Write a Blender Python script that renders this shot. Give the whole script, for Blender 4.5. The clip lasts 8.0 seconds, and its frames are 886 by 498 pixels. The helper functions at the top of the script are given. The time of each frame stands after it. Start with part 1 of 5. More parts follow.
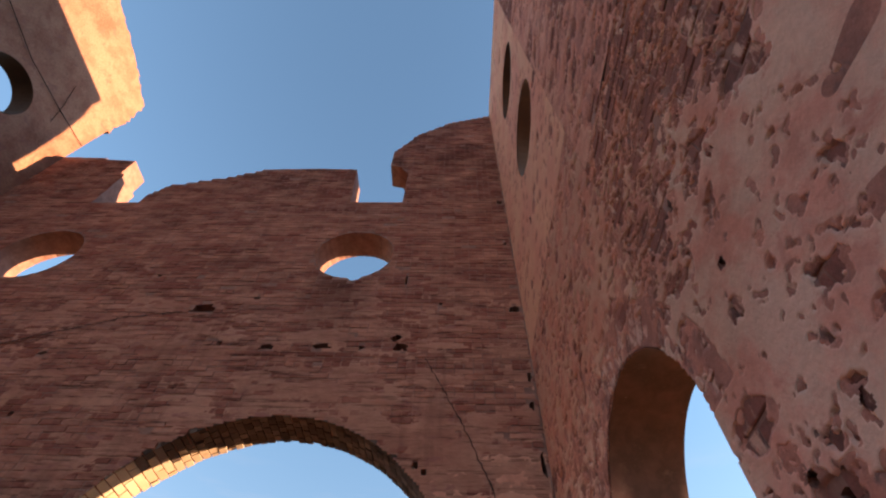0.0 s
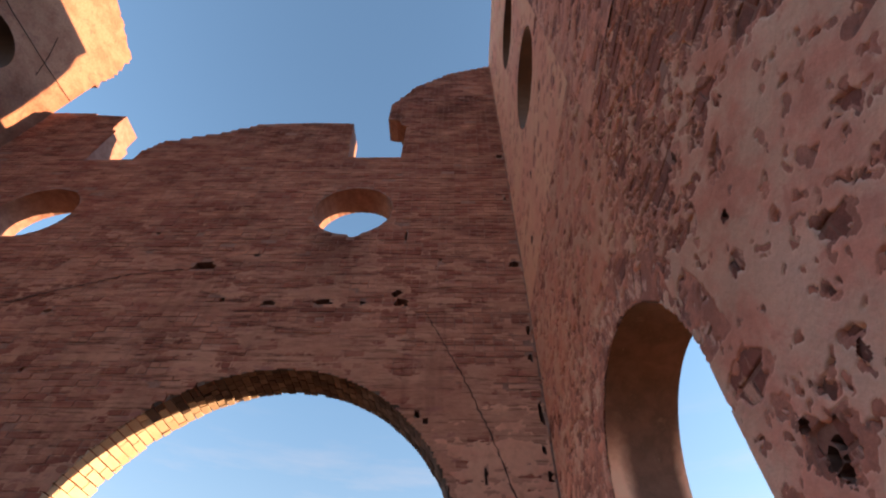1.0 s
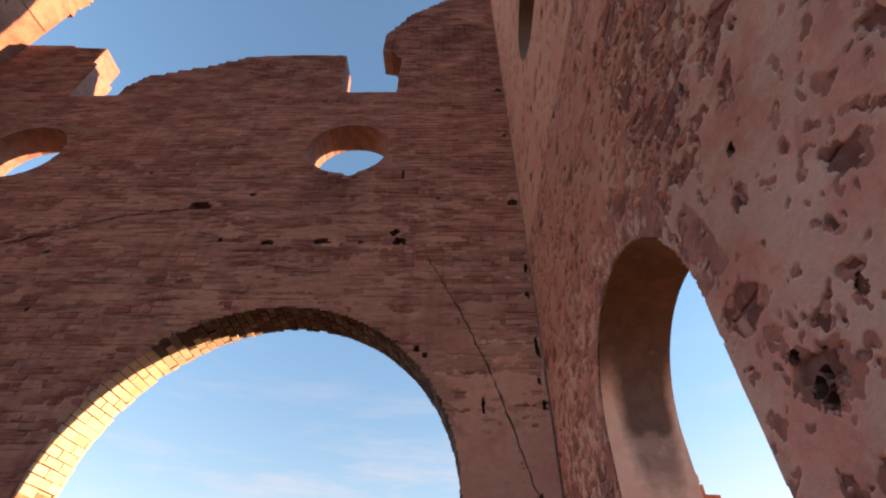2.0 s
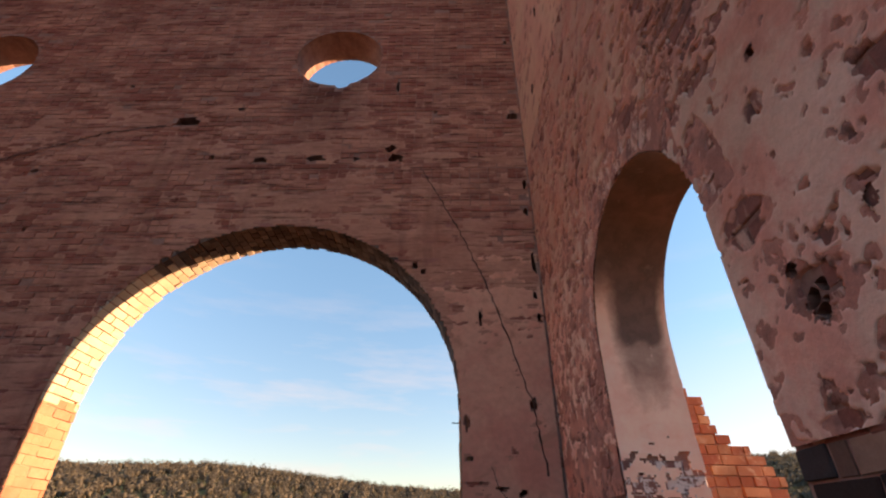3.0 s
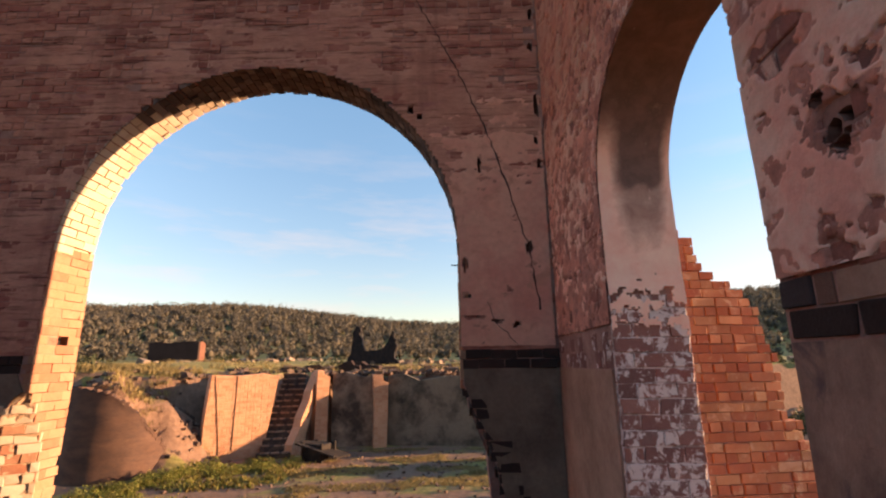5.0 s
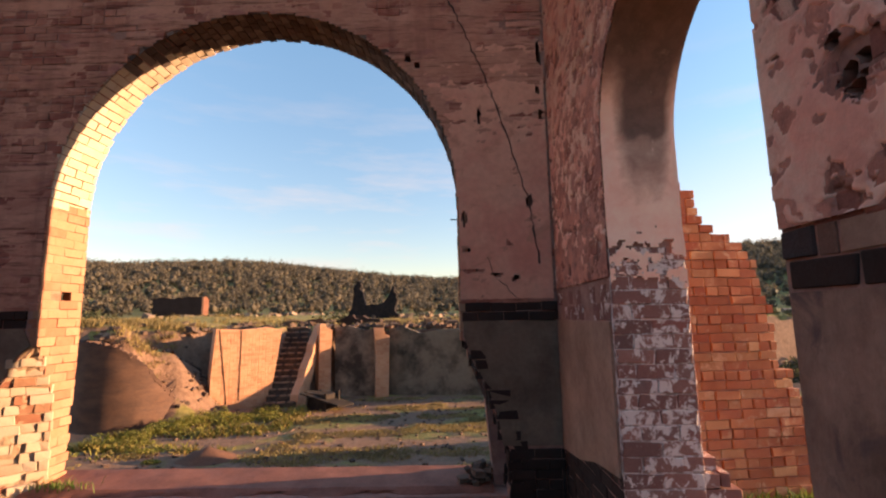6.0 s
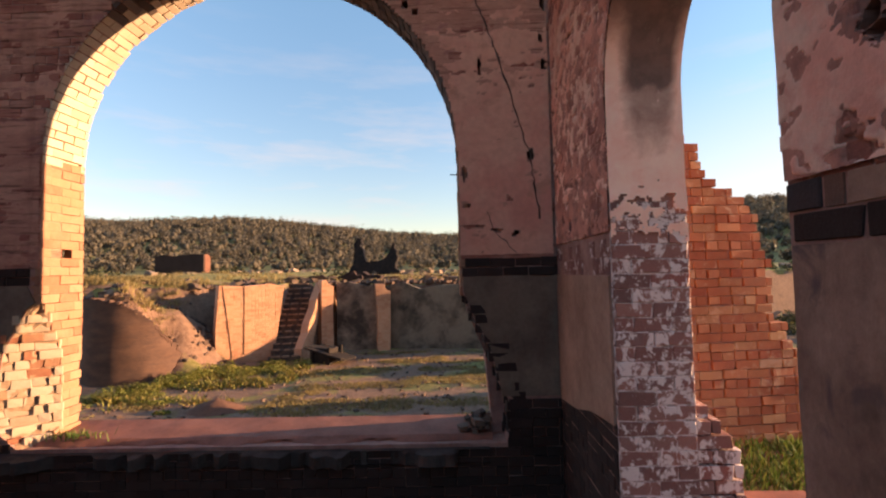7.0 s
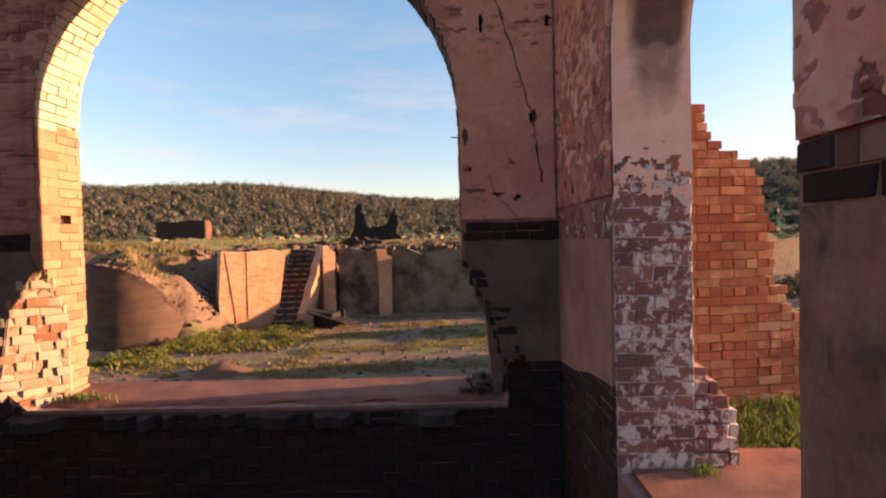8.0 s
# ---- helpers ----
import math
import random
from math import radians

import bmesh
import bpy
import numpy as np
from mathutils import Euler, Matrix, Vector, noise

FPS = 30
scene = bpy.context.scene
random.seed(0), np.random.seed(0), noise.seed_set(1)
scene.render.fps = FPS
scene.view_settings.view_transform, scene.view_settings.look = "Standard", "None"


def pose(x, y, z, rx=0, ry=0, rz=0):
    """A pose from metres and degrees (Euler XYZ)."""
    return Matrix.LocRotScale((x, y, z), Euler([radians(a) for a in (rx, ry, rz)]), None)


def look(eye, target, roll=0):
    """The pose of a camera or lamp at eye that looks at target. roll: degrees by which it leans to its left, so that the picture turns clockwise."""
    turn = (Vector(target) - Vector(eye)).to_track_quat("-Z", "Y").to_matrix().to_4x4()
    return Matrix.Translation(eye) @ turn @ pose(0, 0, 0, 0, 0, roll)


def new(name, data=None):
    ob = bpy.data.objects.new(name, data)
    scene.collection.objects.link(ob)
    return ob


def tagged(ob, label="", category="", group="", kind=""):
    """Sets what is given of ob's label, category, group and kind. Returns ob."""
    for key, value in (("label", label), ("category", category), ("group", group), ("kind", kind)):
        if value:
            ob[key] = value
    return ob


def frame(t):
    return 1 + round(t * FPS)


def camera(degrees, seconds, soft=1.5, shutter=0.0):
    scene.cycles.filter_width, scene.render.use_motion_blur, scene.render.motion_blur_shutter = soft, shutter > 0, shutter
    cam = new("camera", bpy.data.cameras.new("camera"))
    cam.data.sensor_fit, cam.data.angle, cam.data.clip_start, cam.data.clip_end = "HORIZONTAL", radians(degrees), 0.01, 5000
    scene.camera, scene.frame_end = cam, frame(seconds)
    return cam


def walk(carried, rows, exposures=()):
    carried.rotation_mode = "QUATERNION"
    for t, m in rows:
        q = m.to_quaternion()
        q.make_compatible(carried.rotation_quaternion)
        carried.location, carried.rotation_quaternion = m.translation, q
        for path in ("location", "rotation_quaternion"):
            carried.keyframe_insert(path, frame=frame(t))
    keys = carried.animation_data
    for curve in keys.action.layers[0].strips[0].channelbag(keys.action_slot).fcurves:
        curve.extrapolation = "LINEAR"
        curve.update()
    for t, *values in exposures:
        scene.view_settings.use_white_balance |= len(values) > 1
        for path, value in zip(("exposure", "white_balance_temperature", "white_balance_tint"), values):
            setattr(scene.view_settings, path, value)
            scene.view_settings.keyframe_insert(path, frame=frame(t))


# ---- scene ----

# camera: a tripod head tilting down from the sky to the level
cam = camera(86.94, 8.0, soft=2.15)
ROWS = [
    (0.0, -0.021, -0.188, 2.979, 144.75, -1.27, 0.42),
    (0.5, -0.020, -0.184, 2.986, 142.67, -1.14, 0.58),
    (1.0, -0.021, -0.176, 2.995, 139.32, -0.96, 0.73),
    (1.5, -0.020, -0.165, 3.001, 136.04, -0.79, 0.82),
    (3.0, -0.019, -0.121, 3.018, 121.90, -0.13, 0.82),
    (3.5, -0.014, -0.104, 3.021, 116.96, 0.06, 0.96),
    (4.0, -0.011, -0.086, 3.022, 111.88, 0.29, 1.02),
    (4.5, -0.008, -0.070, 3.021, 107.32, 0.52, 1.08),
    (6.0, -0.004, -0.038, 3.013, 98.14, 1.01, 1.10),
    (6.5, -0.003, -0.030, 3.010, 95.71, 1.07, 1.09),
    (7.0, -0.002, -0.022, 3.008, 92.81, 1.27, 1.13),
    (7.5, -0.001, -0.010, 3.004, 90.61, 1.40, 1.20),
    (8.0, 0.000, 0.000, 3.000, 88.58, 1.45, 1.27),
]
EXPOSURE = [(0.0, 1.66, 7500, 19), (8.0, 1.58, 7400, 19)]
walk(cam, [(t, pose(x, y, z, rx, ry, rz)) for t, x, y, z, rx, ry, rz in ROWS], EXPOSURE)

# ---------------------------------------------------------------- light
SUN_AZ, SUN_EL = 7.0, 7.5        # degrees ahead of the +x axis, degrees above the horizon
world = bpy.data.worlds.new("sky")
scene.world = world
world.use_nodes = True
wt = world.node_tree
sky = wt.nodes.new("ShaderNodeTexSky")
sky.sky_type, sky.sun_disc = "NISHITA", False
sky.sun_elevation, sky.sun_rotation = radians(SUN_EL), radians(90 - SUN_AZ)
sky.air_density, sky.dust_density, sky.ozone_density = 1.0, 0.05, 1.6
wt.nodes["Background"].inputs["Strength"].default_value = 0.15
# thin high cloud low over the hills
tc = wt.nodes.new("ShaderNodeTexCoord")
mp = wt.nodes.new("ShaderNodeMapping")
mp.inputs["Scale"].default_value = (1.6, 1.6, 9.0)
cn1 = wt.nodes.new("ShaderNodeTexNoise")
cn1.inputs["Scale"].default_value, cn1.inputs["Detail"].default_value, cn1.inputs["Roughness"].default_value = 2.3, 7.0, 0.6
cr = wt.nodes.new("ShaderNodeMapRange")
cr.inputs["From Min"].default_value, cr.inputs["From Max"].default_value, cr.inputs["To Max"].default_value = 0.50, 0.78, 0.55
cm = wt.nodes.new("ShaderNodeMix")
cm.data_type = "RGBA"
cm.inputs[7].default_value = (2.2, 1.95, 1.95, 1.0)
wt.links.new(tc.outputs["Generated"], mp.inputs["Vector"])
wt.links.new(mp.outputs["Vector"], cn1.inputs["Vector"])
wt.links.new(cn1.outputs["Fac"], cr.inputs["Value"])
sx = wt.nodes.new("ShaderNodeSeparateXYZ")
lowest = wt.nodes.new("ShaderNodeMapRange")
lowest.inputs["From Min"].default_value, lowest.inputs["From Max"].default_value = 0.50, 0.20
both_m = wt.nodes.new("ShaderNodeMath")
both_m.operation = "MULTIPLY"
wt.links.new(tc.outputs["Generated"], sx.inputs[0])
wt.links.new(sx.outputs["Z"], lowest.inputs["Value"])
wt.links.new(cr.outputs["Result"], both_m.inputs[0])
wt.links.new(lowest.outputs["Result"], both_m.inputs[1])
bank_lo, bank_az, bank, cover = (wt.nodes.new(k) for k in ("ShaderNodeMapRange", "ShaderNodeMapRange", "ShaderNodeMath", "ShaderNodeMath"))
bank_lo.inputs["From Min"].default_value, bank_lo.inputs["From Max"].default_value = 0.34, 0.06
bank_az.inputs["From Min"].default_value, bank_az.inputs["From Max"].default_value, bank_az.inputs["To Max"].default_value = 0.30, 0.62, 0.75
bank.operation, cover.operation = "MULTIPLY", "MAXIMUM"
wt.links.new(sx.outputs["Z"], bank_lo.inputs["Value"])
wt.links.new(sx.outputs["X"], bank_az.inputs["Value"])
wt.links.new(bank_lo.outputs["Result"], bank.inputs[0])
wt.links.new(bank_az.outputs["Result"], bank.inputs[1])
wt.links.new(both_m.outputs[0], cover.inputs[0])
wt.links.new(bank.outputs[0], cover.inputs[1])
wt.links.new(cover.outputs[0], cm.inputs[0])
# the evening haze dulls the sky towards the horizon
haze = wt.nodes.new("ShaderNodeMapRange")
haze.inputs["From Min"].default_value, haze.inputs["From Max"].default_value = 0.55, 0.02
dull = wt.nodes.new("ShaderNodeMix")
dull.data_type, dull.blend_type = "RGBA", "MULTIPLY"
dull.inputs[7].default_value = (0.91, 0.635, 0.615, 1.0)
wt.links.new(sx.outputs["Z"], haze.inputs["Value"])
wt.links.new(haze.outputs["Result"], dull.inputs[0])
clear = wt.nodes.new("ShaderNodeMix")
clear.data_type, clear.blend_type = "RGBA", "MULTIPLY"
clear.inputs[0].default_value = 1.0
clear.inputs[7].default_value = (0.79, 1.0, 1.12, 1.0)
wt.links.new(sky.outputs[0], clear.inputs[6])
wt.links.new(clear.outputs[2], dull.inputs[6])
wt.links.new(dull.outputs[2], cm.inputs[6])
wt.links.new(cm.outputs[2], wt.nodes["Background"].inputs["Color"])
sun = new("sun", bpy.data.lights.new("sun", "SUN"))
sun.data.energy, sun.data.angle, sun.data.color = 5.3, radians(0.5), (1.0, 0.70, 0.43)
ca, sa, ce, se = math.cos(radians(SUN_AZ)), math.sin(radians(SUN_AZ)), math.cos(radians(SUN_EL)), math.sin(radians(SUN_EL))
sun.matrix_world = look((60 * ca * ce, 60 * sa * ce, 60 * se), (0, 0, 0))


# ---------------------------------------------------------------- materials
def nodes_of(name):
    m = bpy.data.materials.new(name)
    m.use_nodes = True
    return m, m.node_tree, m.node_tree.nodes["Principled BSDF"]


def noise_node(t, vec, scale, detail=5.0, rough=0.6, dist=0.0):
    n = t.nodes.new("ShaderNodeTexNoise")
    n.inputs["Scale"].default_value, n.inputs["Detail"].default_value = scale, detail
    n.inputs["Roughness"].default_value, n.inputs["Distortion"].default_value = rough, dist
    t.links.new(vec, n.inputs["Vector"])
    return n.outputs["Fac"]


def ramp(t, fac, lo, hi):
    n = t.nodes.new("ShaderNodeMapRange")
    n.inputs["From Min"].default_value, n.inputs["From Max"].default_value = lo, hi
    t.links.new(fac, n.inputs["Value"])
    return n.outputs["Result"]


def mixc(t, fac, a, b, mode="MIX"):
    n = t.nodes.new("ShaderNodeMix")
    n.data_type, n.blend_type = "RGBA", mode
    for sock, v in ((n.inputs[0], fac), (n.inputs[6], a), (n.inputs[7], b)):
        if isinstance(v, (int, float)):
            sock.default_value = v
        elif isinstance(v, tuple):
            sock.default_value = (*v, 1.0)
        else:
            t.links.new(v, sock)
    return n.outputs[2]


def math_node(t, op, a, b):
    n = t.nodes.new("ShaderNodeMath")
    n.operation = op
    for sock, v in ((n.inputs[0], a), (n.inputs[1], b)):
        if isinstance(v, (int, float)):
            sock.default_value = v
        else:
            t.links.new(v, sock)
    return n.outputs[0]


def place(t, scale=(1, 1, 1)):
    g = t.nodes.new("ShaderNodeNewGeometry")
    mp = t.nodes.new("ShaderNodeMapping")
    mp.inputs["Scale"].default_value = scale
    t.links.new(g.outputs["Position"], mp.inputs["Vector"])
    return mp.outputs["Vector"]


def rand_of(t, kind):
    if kind == "island":
        return t.nodes.new("ShaderNodeNewGeometry").outputs["Random Per Island"]
    return t.nodes.new("ShaderNodeObjectInfo").outputs["Random"]


def hue_ramp(t, fac, cols):
    n = t.nodes.new("ShaderNodeValToRGB")
    e = n.color_ramp.elements
    while len(e) < len(cols):
        e.new(0.5)
    for i, c in enumerate(cols):
        e[i].position, e[i].color = i / max(1, len(cols) - 1), (*c, 1.0)
    t.links.new(fac, n.inputs["Fac"])
    return n.outputs["Color"]


def finish(t, bsdf, colour, rough, bump_fac, bump, dist=0.01):
    t.links.new(colour, bsdf.inputs["Base Color"])
    bsdf.inputs["Roughness"].default_value = rough
    bsdf.inputs["Specular IOR Level"].default_value = 0.25
    if bump:
        b = t.nodes.new("ShaderNodeBump")
        b.inputs["Strength"].default_value, b.inputs["Distance"].default_value = bump, dist
        t.links.new(bump_fac, b.inputs["Height"])
        t.links.new(b.outputs["Normal"], bsdf.inputs["Normal"])


def streaked(t, c, amount):
    """Short dark level streaks where the joints have weathered out."""
    n = noise_node(t, place(t, (1.0, 1.0, 16.0)), 2.2, 6, 0.62)
    return mixc(t, math_node(t, "MULTIPLY", ramp(t, n, 0.55, 0.66), amount), c, (0.30, 0.25, 0.23), "MULTIPLY")


def water_stained(t, c):
    """Black grime along the broken wall head, runs of rain water, and a stain below the bull's-eye."""
    xyz = t.nodes.new("ShaderNodeSeparateXYZ")
    t.links.new(place(t), xyz.inputs[0])
    x, z = xyz.outputs["X"], xyz.outputs["Z"]
    n = noise_node(t, place(t), 1.7, 6, 0.68, 0.4)
    runs = noise_node(t, place(t, (1.0, 1.0, 0.10)), 2.6, 6, 0.65, 0.2)
    head = math_node(t, "MULTIPLY", ramp(t, z, 9.6, 12.4), ramp(t, n, 0.34, 0.62))
    c = mixc(t, math_node(t, "MULTIPLY", head, 0.85), c, (0.34, 0.30, 0.29), "MULTIPLY")
    c = mixc(t, math_node(t, "MULTIPLY", ramp(t, runs, 0.55, 0.72), 0.55), c, (0.42, 0.37, 0.35), "MULTIPLY")
    off = math_node(t, "ABSOLUTE", math_node(t, "ADD", x, 1.72), 0.0)
    spread = math_node(t, "ADD", off, math_node(t, "MULTIPLY", math_node(t, "SUBTRACT", runs, 0.5), 1.2))
    stain = math_node(t, "MULTIPLY", ramp(t, spread, 0.62, 0.12), math_node(t, "MULTIPLY", ramp(t, z, 7.1, 8.5), ramp(t, z, 8.9, 8.6)))
    return mixc(t, math_node(t, "MULTIPLY", stain, 0.8), c, (0.30, 0.27, 0.27), "MULTIPLY")


def masonry(name, cols, rnd, wash=None, wash_lo=0.5, wash_hi=0.62, wash_scale=3.0, stretch=(1, 1, 1), stain=0.5, bump=0.5, spread=0.5, streak=0.0):
    """Bricks or blocks: a colour of its own for each, fine grain, stains, and a worn coat of limewash."""
    m, t, b = nodes_of(name)
    p = place(t)
    fine, mid = noise_node(t, p, 90, 6, 0.7), noise_node(t, p, 11, 6, 0.65)
    big = noise_node(t, place(t, stretch), 0.9, 5, 0.6)
    r = rand_of(t, rnd)
    pick = math_node(t, "ADD", math_node(t, "MULTIPLY", r, spread), math_node(t, "MULTIPLY", mid, 1.0 - spread))
    c = hue_ramp(t, pick, cols)
    c = mixc(t, math_node(t, "MULTIPLY", ramp(t, fine, 0.35, 0.75), 0.45), c, (0.55, 0.5, 0.47), "MULTIPLY")
    c = mixc(t, math_node(t, "MULTIPLY", ramp(t, big, 0.45, 0.7), stain), c, (0.42, 0.36, 0.34), "MULTIPLY")
    if wash:
        w = noise_node(t, place(t, stretch), wash_scale, 8, 0.68, 0.4)
        w = math_node(t, "ADD", w, math_node(t, "MULTIPLY", math_node(t, "SUBTRACT", r, 0.5), 0.09))
        c = mixc(t, math_node(t, "MULTIPLY", ramp(t, w, wash_lo, wash_hi), 0.85), c, wash)
    if streak:
        c = water_stained(t, streaked(t, c, streak))
    h = math_node(t, "ADD", math_node(t, "MULTIPLY", fine, 0.4), mid)
    finish(t, b, c, 0.93, h, bump)
    return m


def plain(name, a, b2, scale=6.0, rough=0.9, bump=0.4, stretch=(1, 1, 1), spots=None, lo=0.4, hi=0.65, streak=0.0, dirt=0.5, aged=None):
    """Render, earth, cement: two colours in broad and fine patches."""
    m, t, b = nodes_of(name)
    p = place(t, stretch)
    f, g, k = noise_node(t, p, scale, 7, 0.65), noise_node(t, p, scale * 9, 5, 0.7), noise_node(t, p, scale * 0.22, 5, 0.6)
    c = mixc(t, ramp(t, f, lo, hi), a, b2)
    c = mixc(t, math_node(t, "MULTIPLY", ramp(t, g, 0.4, 0.8), dirt), c, (0.5, 0.46, 0.44), "MULTIPLY")
    c = mixc(t, math_node(t, "MULTIPLY", ramp(t, k, 0.45, 0.7), dirt), c, (0.6, 0.52, 0.48), "MULTIPLY")
    if spots:
        s = noise_node(t, p, scale * 2.2, 6, 0.6, 0.5)
        c = mixc(t, ramp(t, s, 0.58, 0.66), c, spots)
    if streak:
        c = water_stained(t, streaked(t, c, streak))
    if aged:
        # rain-washed grime that has settled on the upper courses in ragged patches
        xyz = t.nodes.new("ShaderNodeSeparateXYZ")
        t.links.new(place(t), xyz.inputs[0])
        up = math_node(t, "ADD", xyz.outputs["Z"], math_node(t, "MULTIPLY", noise_node(t, place(t), 1.6, 6, 0.65, 0.4), 2.4))
        c = mixc(t, ramp(t, up, *aged), c, (0.66, 0.58, 0.54), "MULTIPLY")
    finish(t, b, c, rough, math_node(t, "ADD", math_node(t, "MULTIPLY", g, 0.5), f), bump)
    return m


M_FRONT = masonry("washed_brick", [(0.224, 0.0779, 0.0577), (0.358, 0.119, 0.0837), (0.414, 0.147, 0.104), (0.392, 0.166, 0.121), (0.448, 0.199, 0.144)], "island",
                  wash=(0.627, 0.29, 0.2), wash_lo=0.44, wash_hi=0.64, wash_scale=2.1, stretch=(0.5, 1, 1.8), stain=0.5, bump=1.0, spread=0.42, streak=0.9)
M_BED = plain("lime_mortar", (0.314, 0.162, 0.13), (0.448, 0.247, 0.195), 8, bump=0.6)
M_SIDE = masonry("side_brick", [(0.112, 0.0589, 0.0512), (0.19, 0.0902, 0.0725), (0.37, 0.142, 0.107), (0.291, 0.133, 0.102), (0.168, 0.0997, 0.0837)], "island",
                 wash=(0.739, 0.418, 0.307), wash_lo=0.55, wash_hi=0.62, wash_scale=9.0, stretch=(1, 1, 0.5), stain=0.3, bump=0.8, spread=0.3)
M_GOLD = masonry("arch_brick", [(0.37, 0.165, 0.095), (0.43, 0.21, 0.122), (0.46, 0.25, 0.155), (0.39, 0.15, 0.088), (0.46, 0.275, 0.185)], "object", stain=0.3, bump=0.8, spread=0.6)
M_PALE = masonry("whitewashed_sunlit_brick", [(0.50, 0.345, 0.235), (0.60, 0.45, 0.325), (0.66, 0.52, 0.40)], "object", stain=0.25, bump=0.5, spread=0.6)
# darkened brick copy, carrying the shade of the soffit and of deep openings
M_SOFFIT = masonry("shade_dark_brick", [(0.075, 0.048, 0.042), (0.12, 0.078, 0.066), (0.18, 0.12, 0.10), (0.26, 0.19, 0.16)], "object", stain=0.5, bump=0.6, spread=0.8)
M_PIER = masonry("pier_brick", [(0.16, 0.085, 0.072), (0.29, 0.125, 0.10), (0.38, 0.17, 0.13), (0.24, 0.13, 0.11), (0.44, 0.12, 0.085)], "object",
                 wash=(0.78, 0.62, 0.55), wash_lo=0.505, wash_hi=0.55, wash_scale=13.0, stretch=(1.0, 1, 0.8), stain=0.2, bump=0.9, spread=0.8)
M_STAIR = masonry("orange_brick", [(0.24, 0.085, 0.055), (0.40, 0.15, 0.085), (0.47, 0.215, 0.12), (0.36, 0.12, 0.075), (0.48, 0.26, 0.145), (0.50, 0.31, 0.19)], "object", wash=(0.50, 0.33, 0.22), wash_lo=0.56, wash_hi=0.66, wash_scale=7.0, stain=0.7, bump=1.0, spread=0.72)
M_DARKBRICK = masonry("near_black_brick", [(0.026, 0.018, 0.015), (0.05, 0.028, 0.023), (0.085, 0.045, 0.036)], "island", stain=0.6, bump=0.8)
M_PLASTER = plain("pink_render", (0.93, 0.57, 0.423), (0.918, 0.418, 0.307), 3.2, bump=1.0, spots=(0.762, 0.342, 0.251), lo=0.44, hi=0.60, dirt=0.3, aged=(5.0, 6.6))
M_WEATHERED = plain("weathered_pink_render", (0.717, 0.366, 0.26), (0.65, 0.275, 0.195), 2.2, bump=1.0, spots=(0.47, 0.209, 0.153), lo=0.44, hi=0.60, dirt=0.5)
M_CREAM = plain("cream_render", (0.739, 0.399, 0.256), (0.717, 0.332, 0.228), 0.9, bump=0.6, lo=0.44, hi=0.60, dirt=0.3)
M_CEMENT = plain("cement_render", (0.493, 0.294, 0.209), (0.347, 0.199, 0.14), 2.8, bump=0.7)
M_DADO = plain("dark_cement_render", (0.24, 0.168, 0.12), (0.15, 0.10, 0.074), 2.8, bump=0.9)
M_DADO_NEAR = plain("brown_cement_render", (0.47, 0.271, 0.195), (0.213, 0.119, 0.0856), 3.0, bump=1.0, stretch=(1, 1, 0.7), spots=(0.168, 0.0997, 0.0837), lo=0.38, hi=0.66, dirt=0.6)
M_UNDER = plain("pink_undercoat", (0.672, 0.285, 0.205), (0.448, 0.195, 0.144), 6.0, bump=0.9, spots=(0.291, 0.142, 0.112), lo=0.42, hi=0.58, dirt=0.3)
M_SILL = plain("red_sill", (0.34, 0.135, 0.092), (0.23, 0.09, 0.062), 4, rough=0.75, bump=0.3)
M_DARK = plain("hole_shade", (0.03, 0.022, 0.02), (0.05, 0.035, 0.03), 6)
M_RETAIN = masonry("retaining_brick", [(0.40, 0.165, 0.095), (0.54, 0.26, 0.15), (0.60, 0.33, 0.20), (0.46, 0.22, 0.125)], "island", stain=0.4, bump=0.8)
# stone colour darkened to hold the deep shade under the bank
M_BANK_SHADE = plain("shade_dark_stone", (0.22, 0.165, 0.12), (0.036, 0.030, 0.023), 0.8, bump=1.0, lo=0.42, hi=0.60)
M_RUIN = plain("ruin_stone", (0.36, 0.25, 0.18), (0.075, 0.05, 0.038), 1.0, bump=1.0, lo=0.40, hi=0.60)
M_BEDDING = plain("near_black_bedding", (0.05, 0.038, 0.034), (0.10, 0.075, 0.065), 3.0, bump=1.0)
M_IRON = plain("burnt_iron", (0.012, 0.009, 0.009), (0.030, 0.018, 0.015), 2.5, bump=1.0)
M_WOOD = plain("dark_timber", (0.025, 0.018, 0.016), (0.05, 0.036, 0.028), 5, bump=0.5)


# ---------------------------------------------------------------- mesh helpers
def mesh_of(name, verts, faces, mat, smooth=False):
    me = bpy.data.meshes.new(name)
    me.from_pydata(verts, [], faces)
    me.materials.append(mat)
    if smooth:
        me.shade_smooth()
    me.update()
    return me


def part(name, bm, mat, parent=None, label=""):
    me = bpy.data.meshes.new(name)
    bmesh.ops.recalc_face_normals(bm, faces=bm.faces)
    bm.to_mesh(me)
    bm.free()
    me.materials.append(mat)
    ob = new(name, me)
    if parent:
        ob.parent = parent
    if label:
        tagged(ob, label)
    return ob


def smooth(a, b, x):
    t = max(0.0, min(1.0, (x - a) / (b - a)))
    return t * t * (3 - 2 * t)


def ngon(cx, cz, r, n=48, wob=0.0, seed=0):
    rg = random.Random(seed)
    return [(cx + (r + rg.uniform(-wob, wob)) * math.cos(2 * math.pi * i / n), cz + (r + rg.uniform(-wob, wob)) * math.sin(2 * math.pi * i / n)) for i in range(n)]


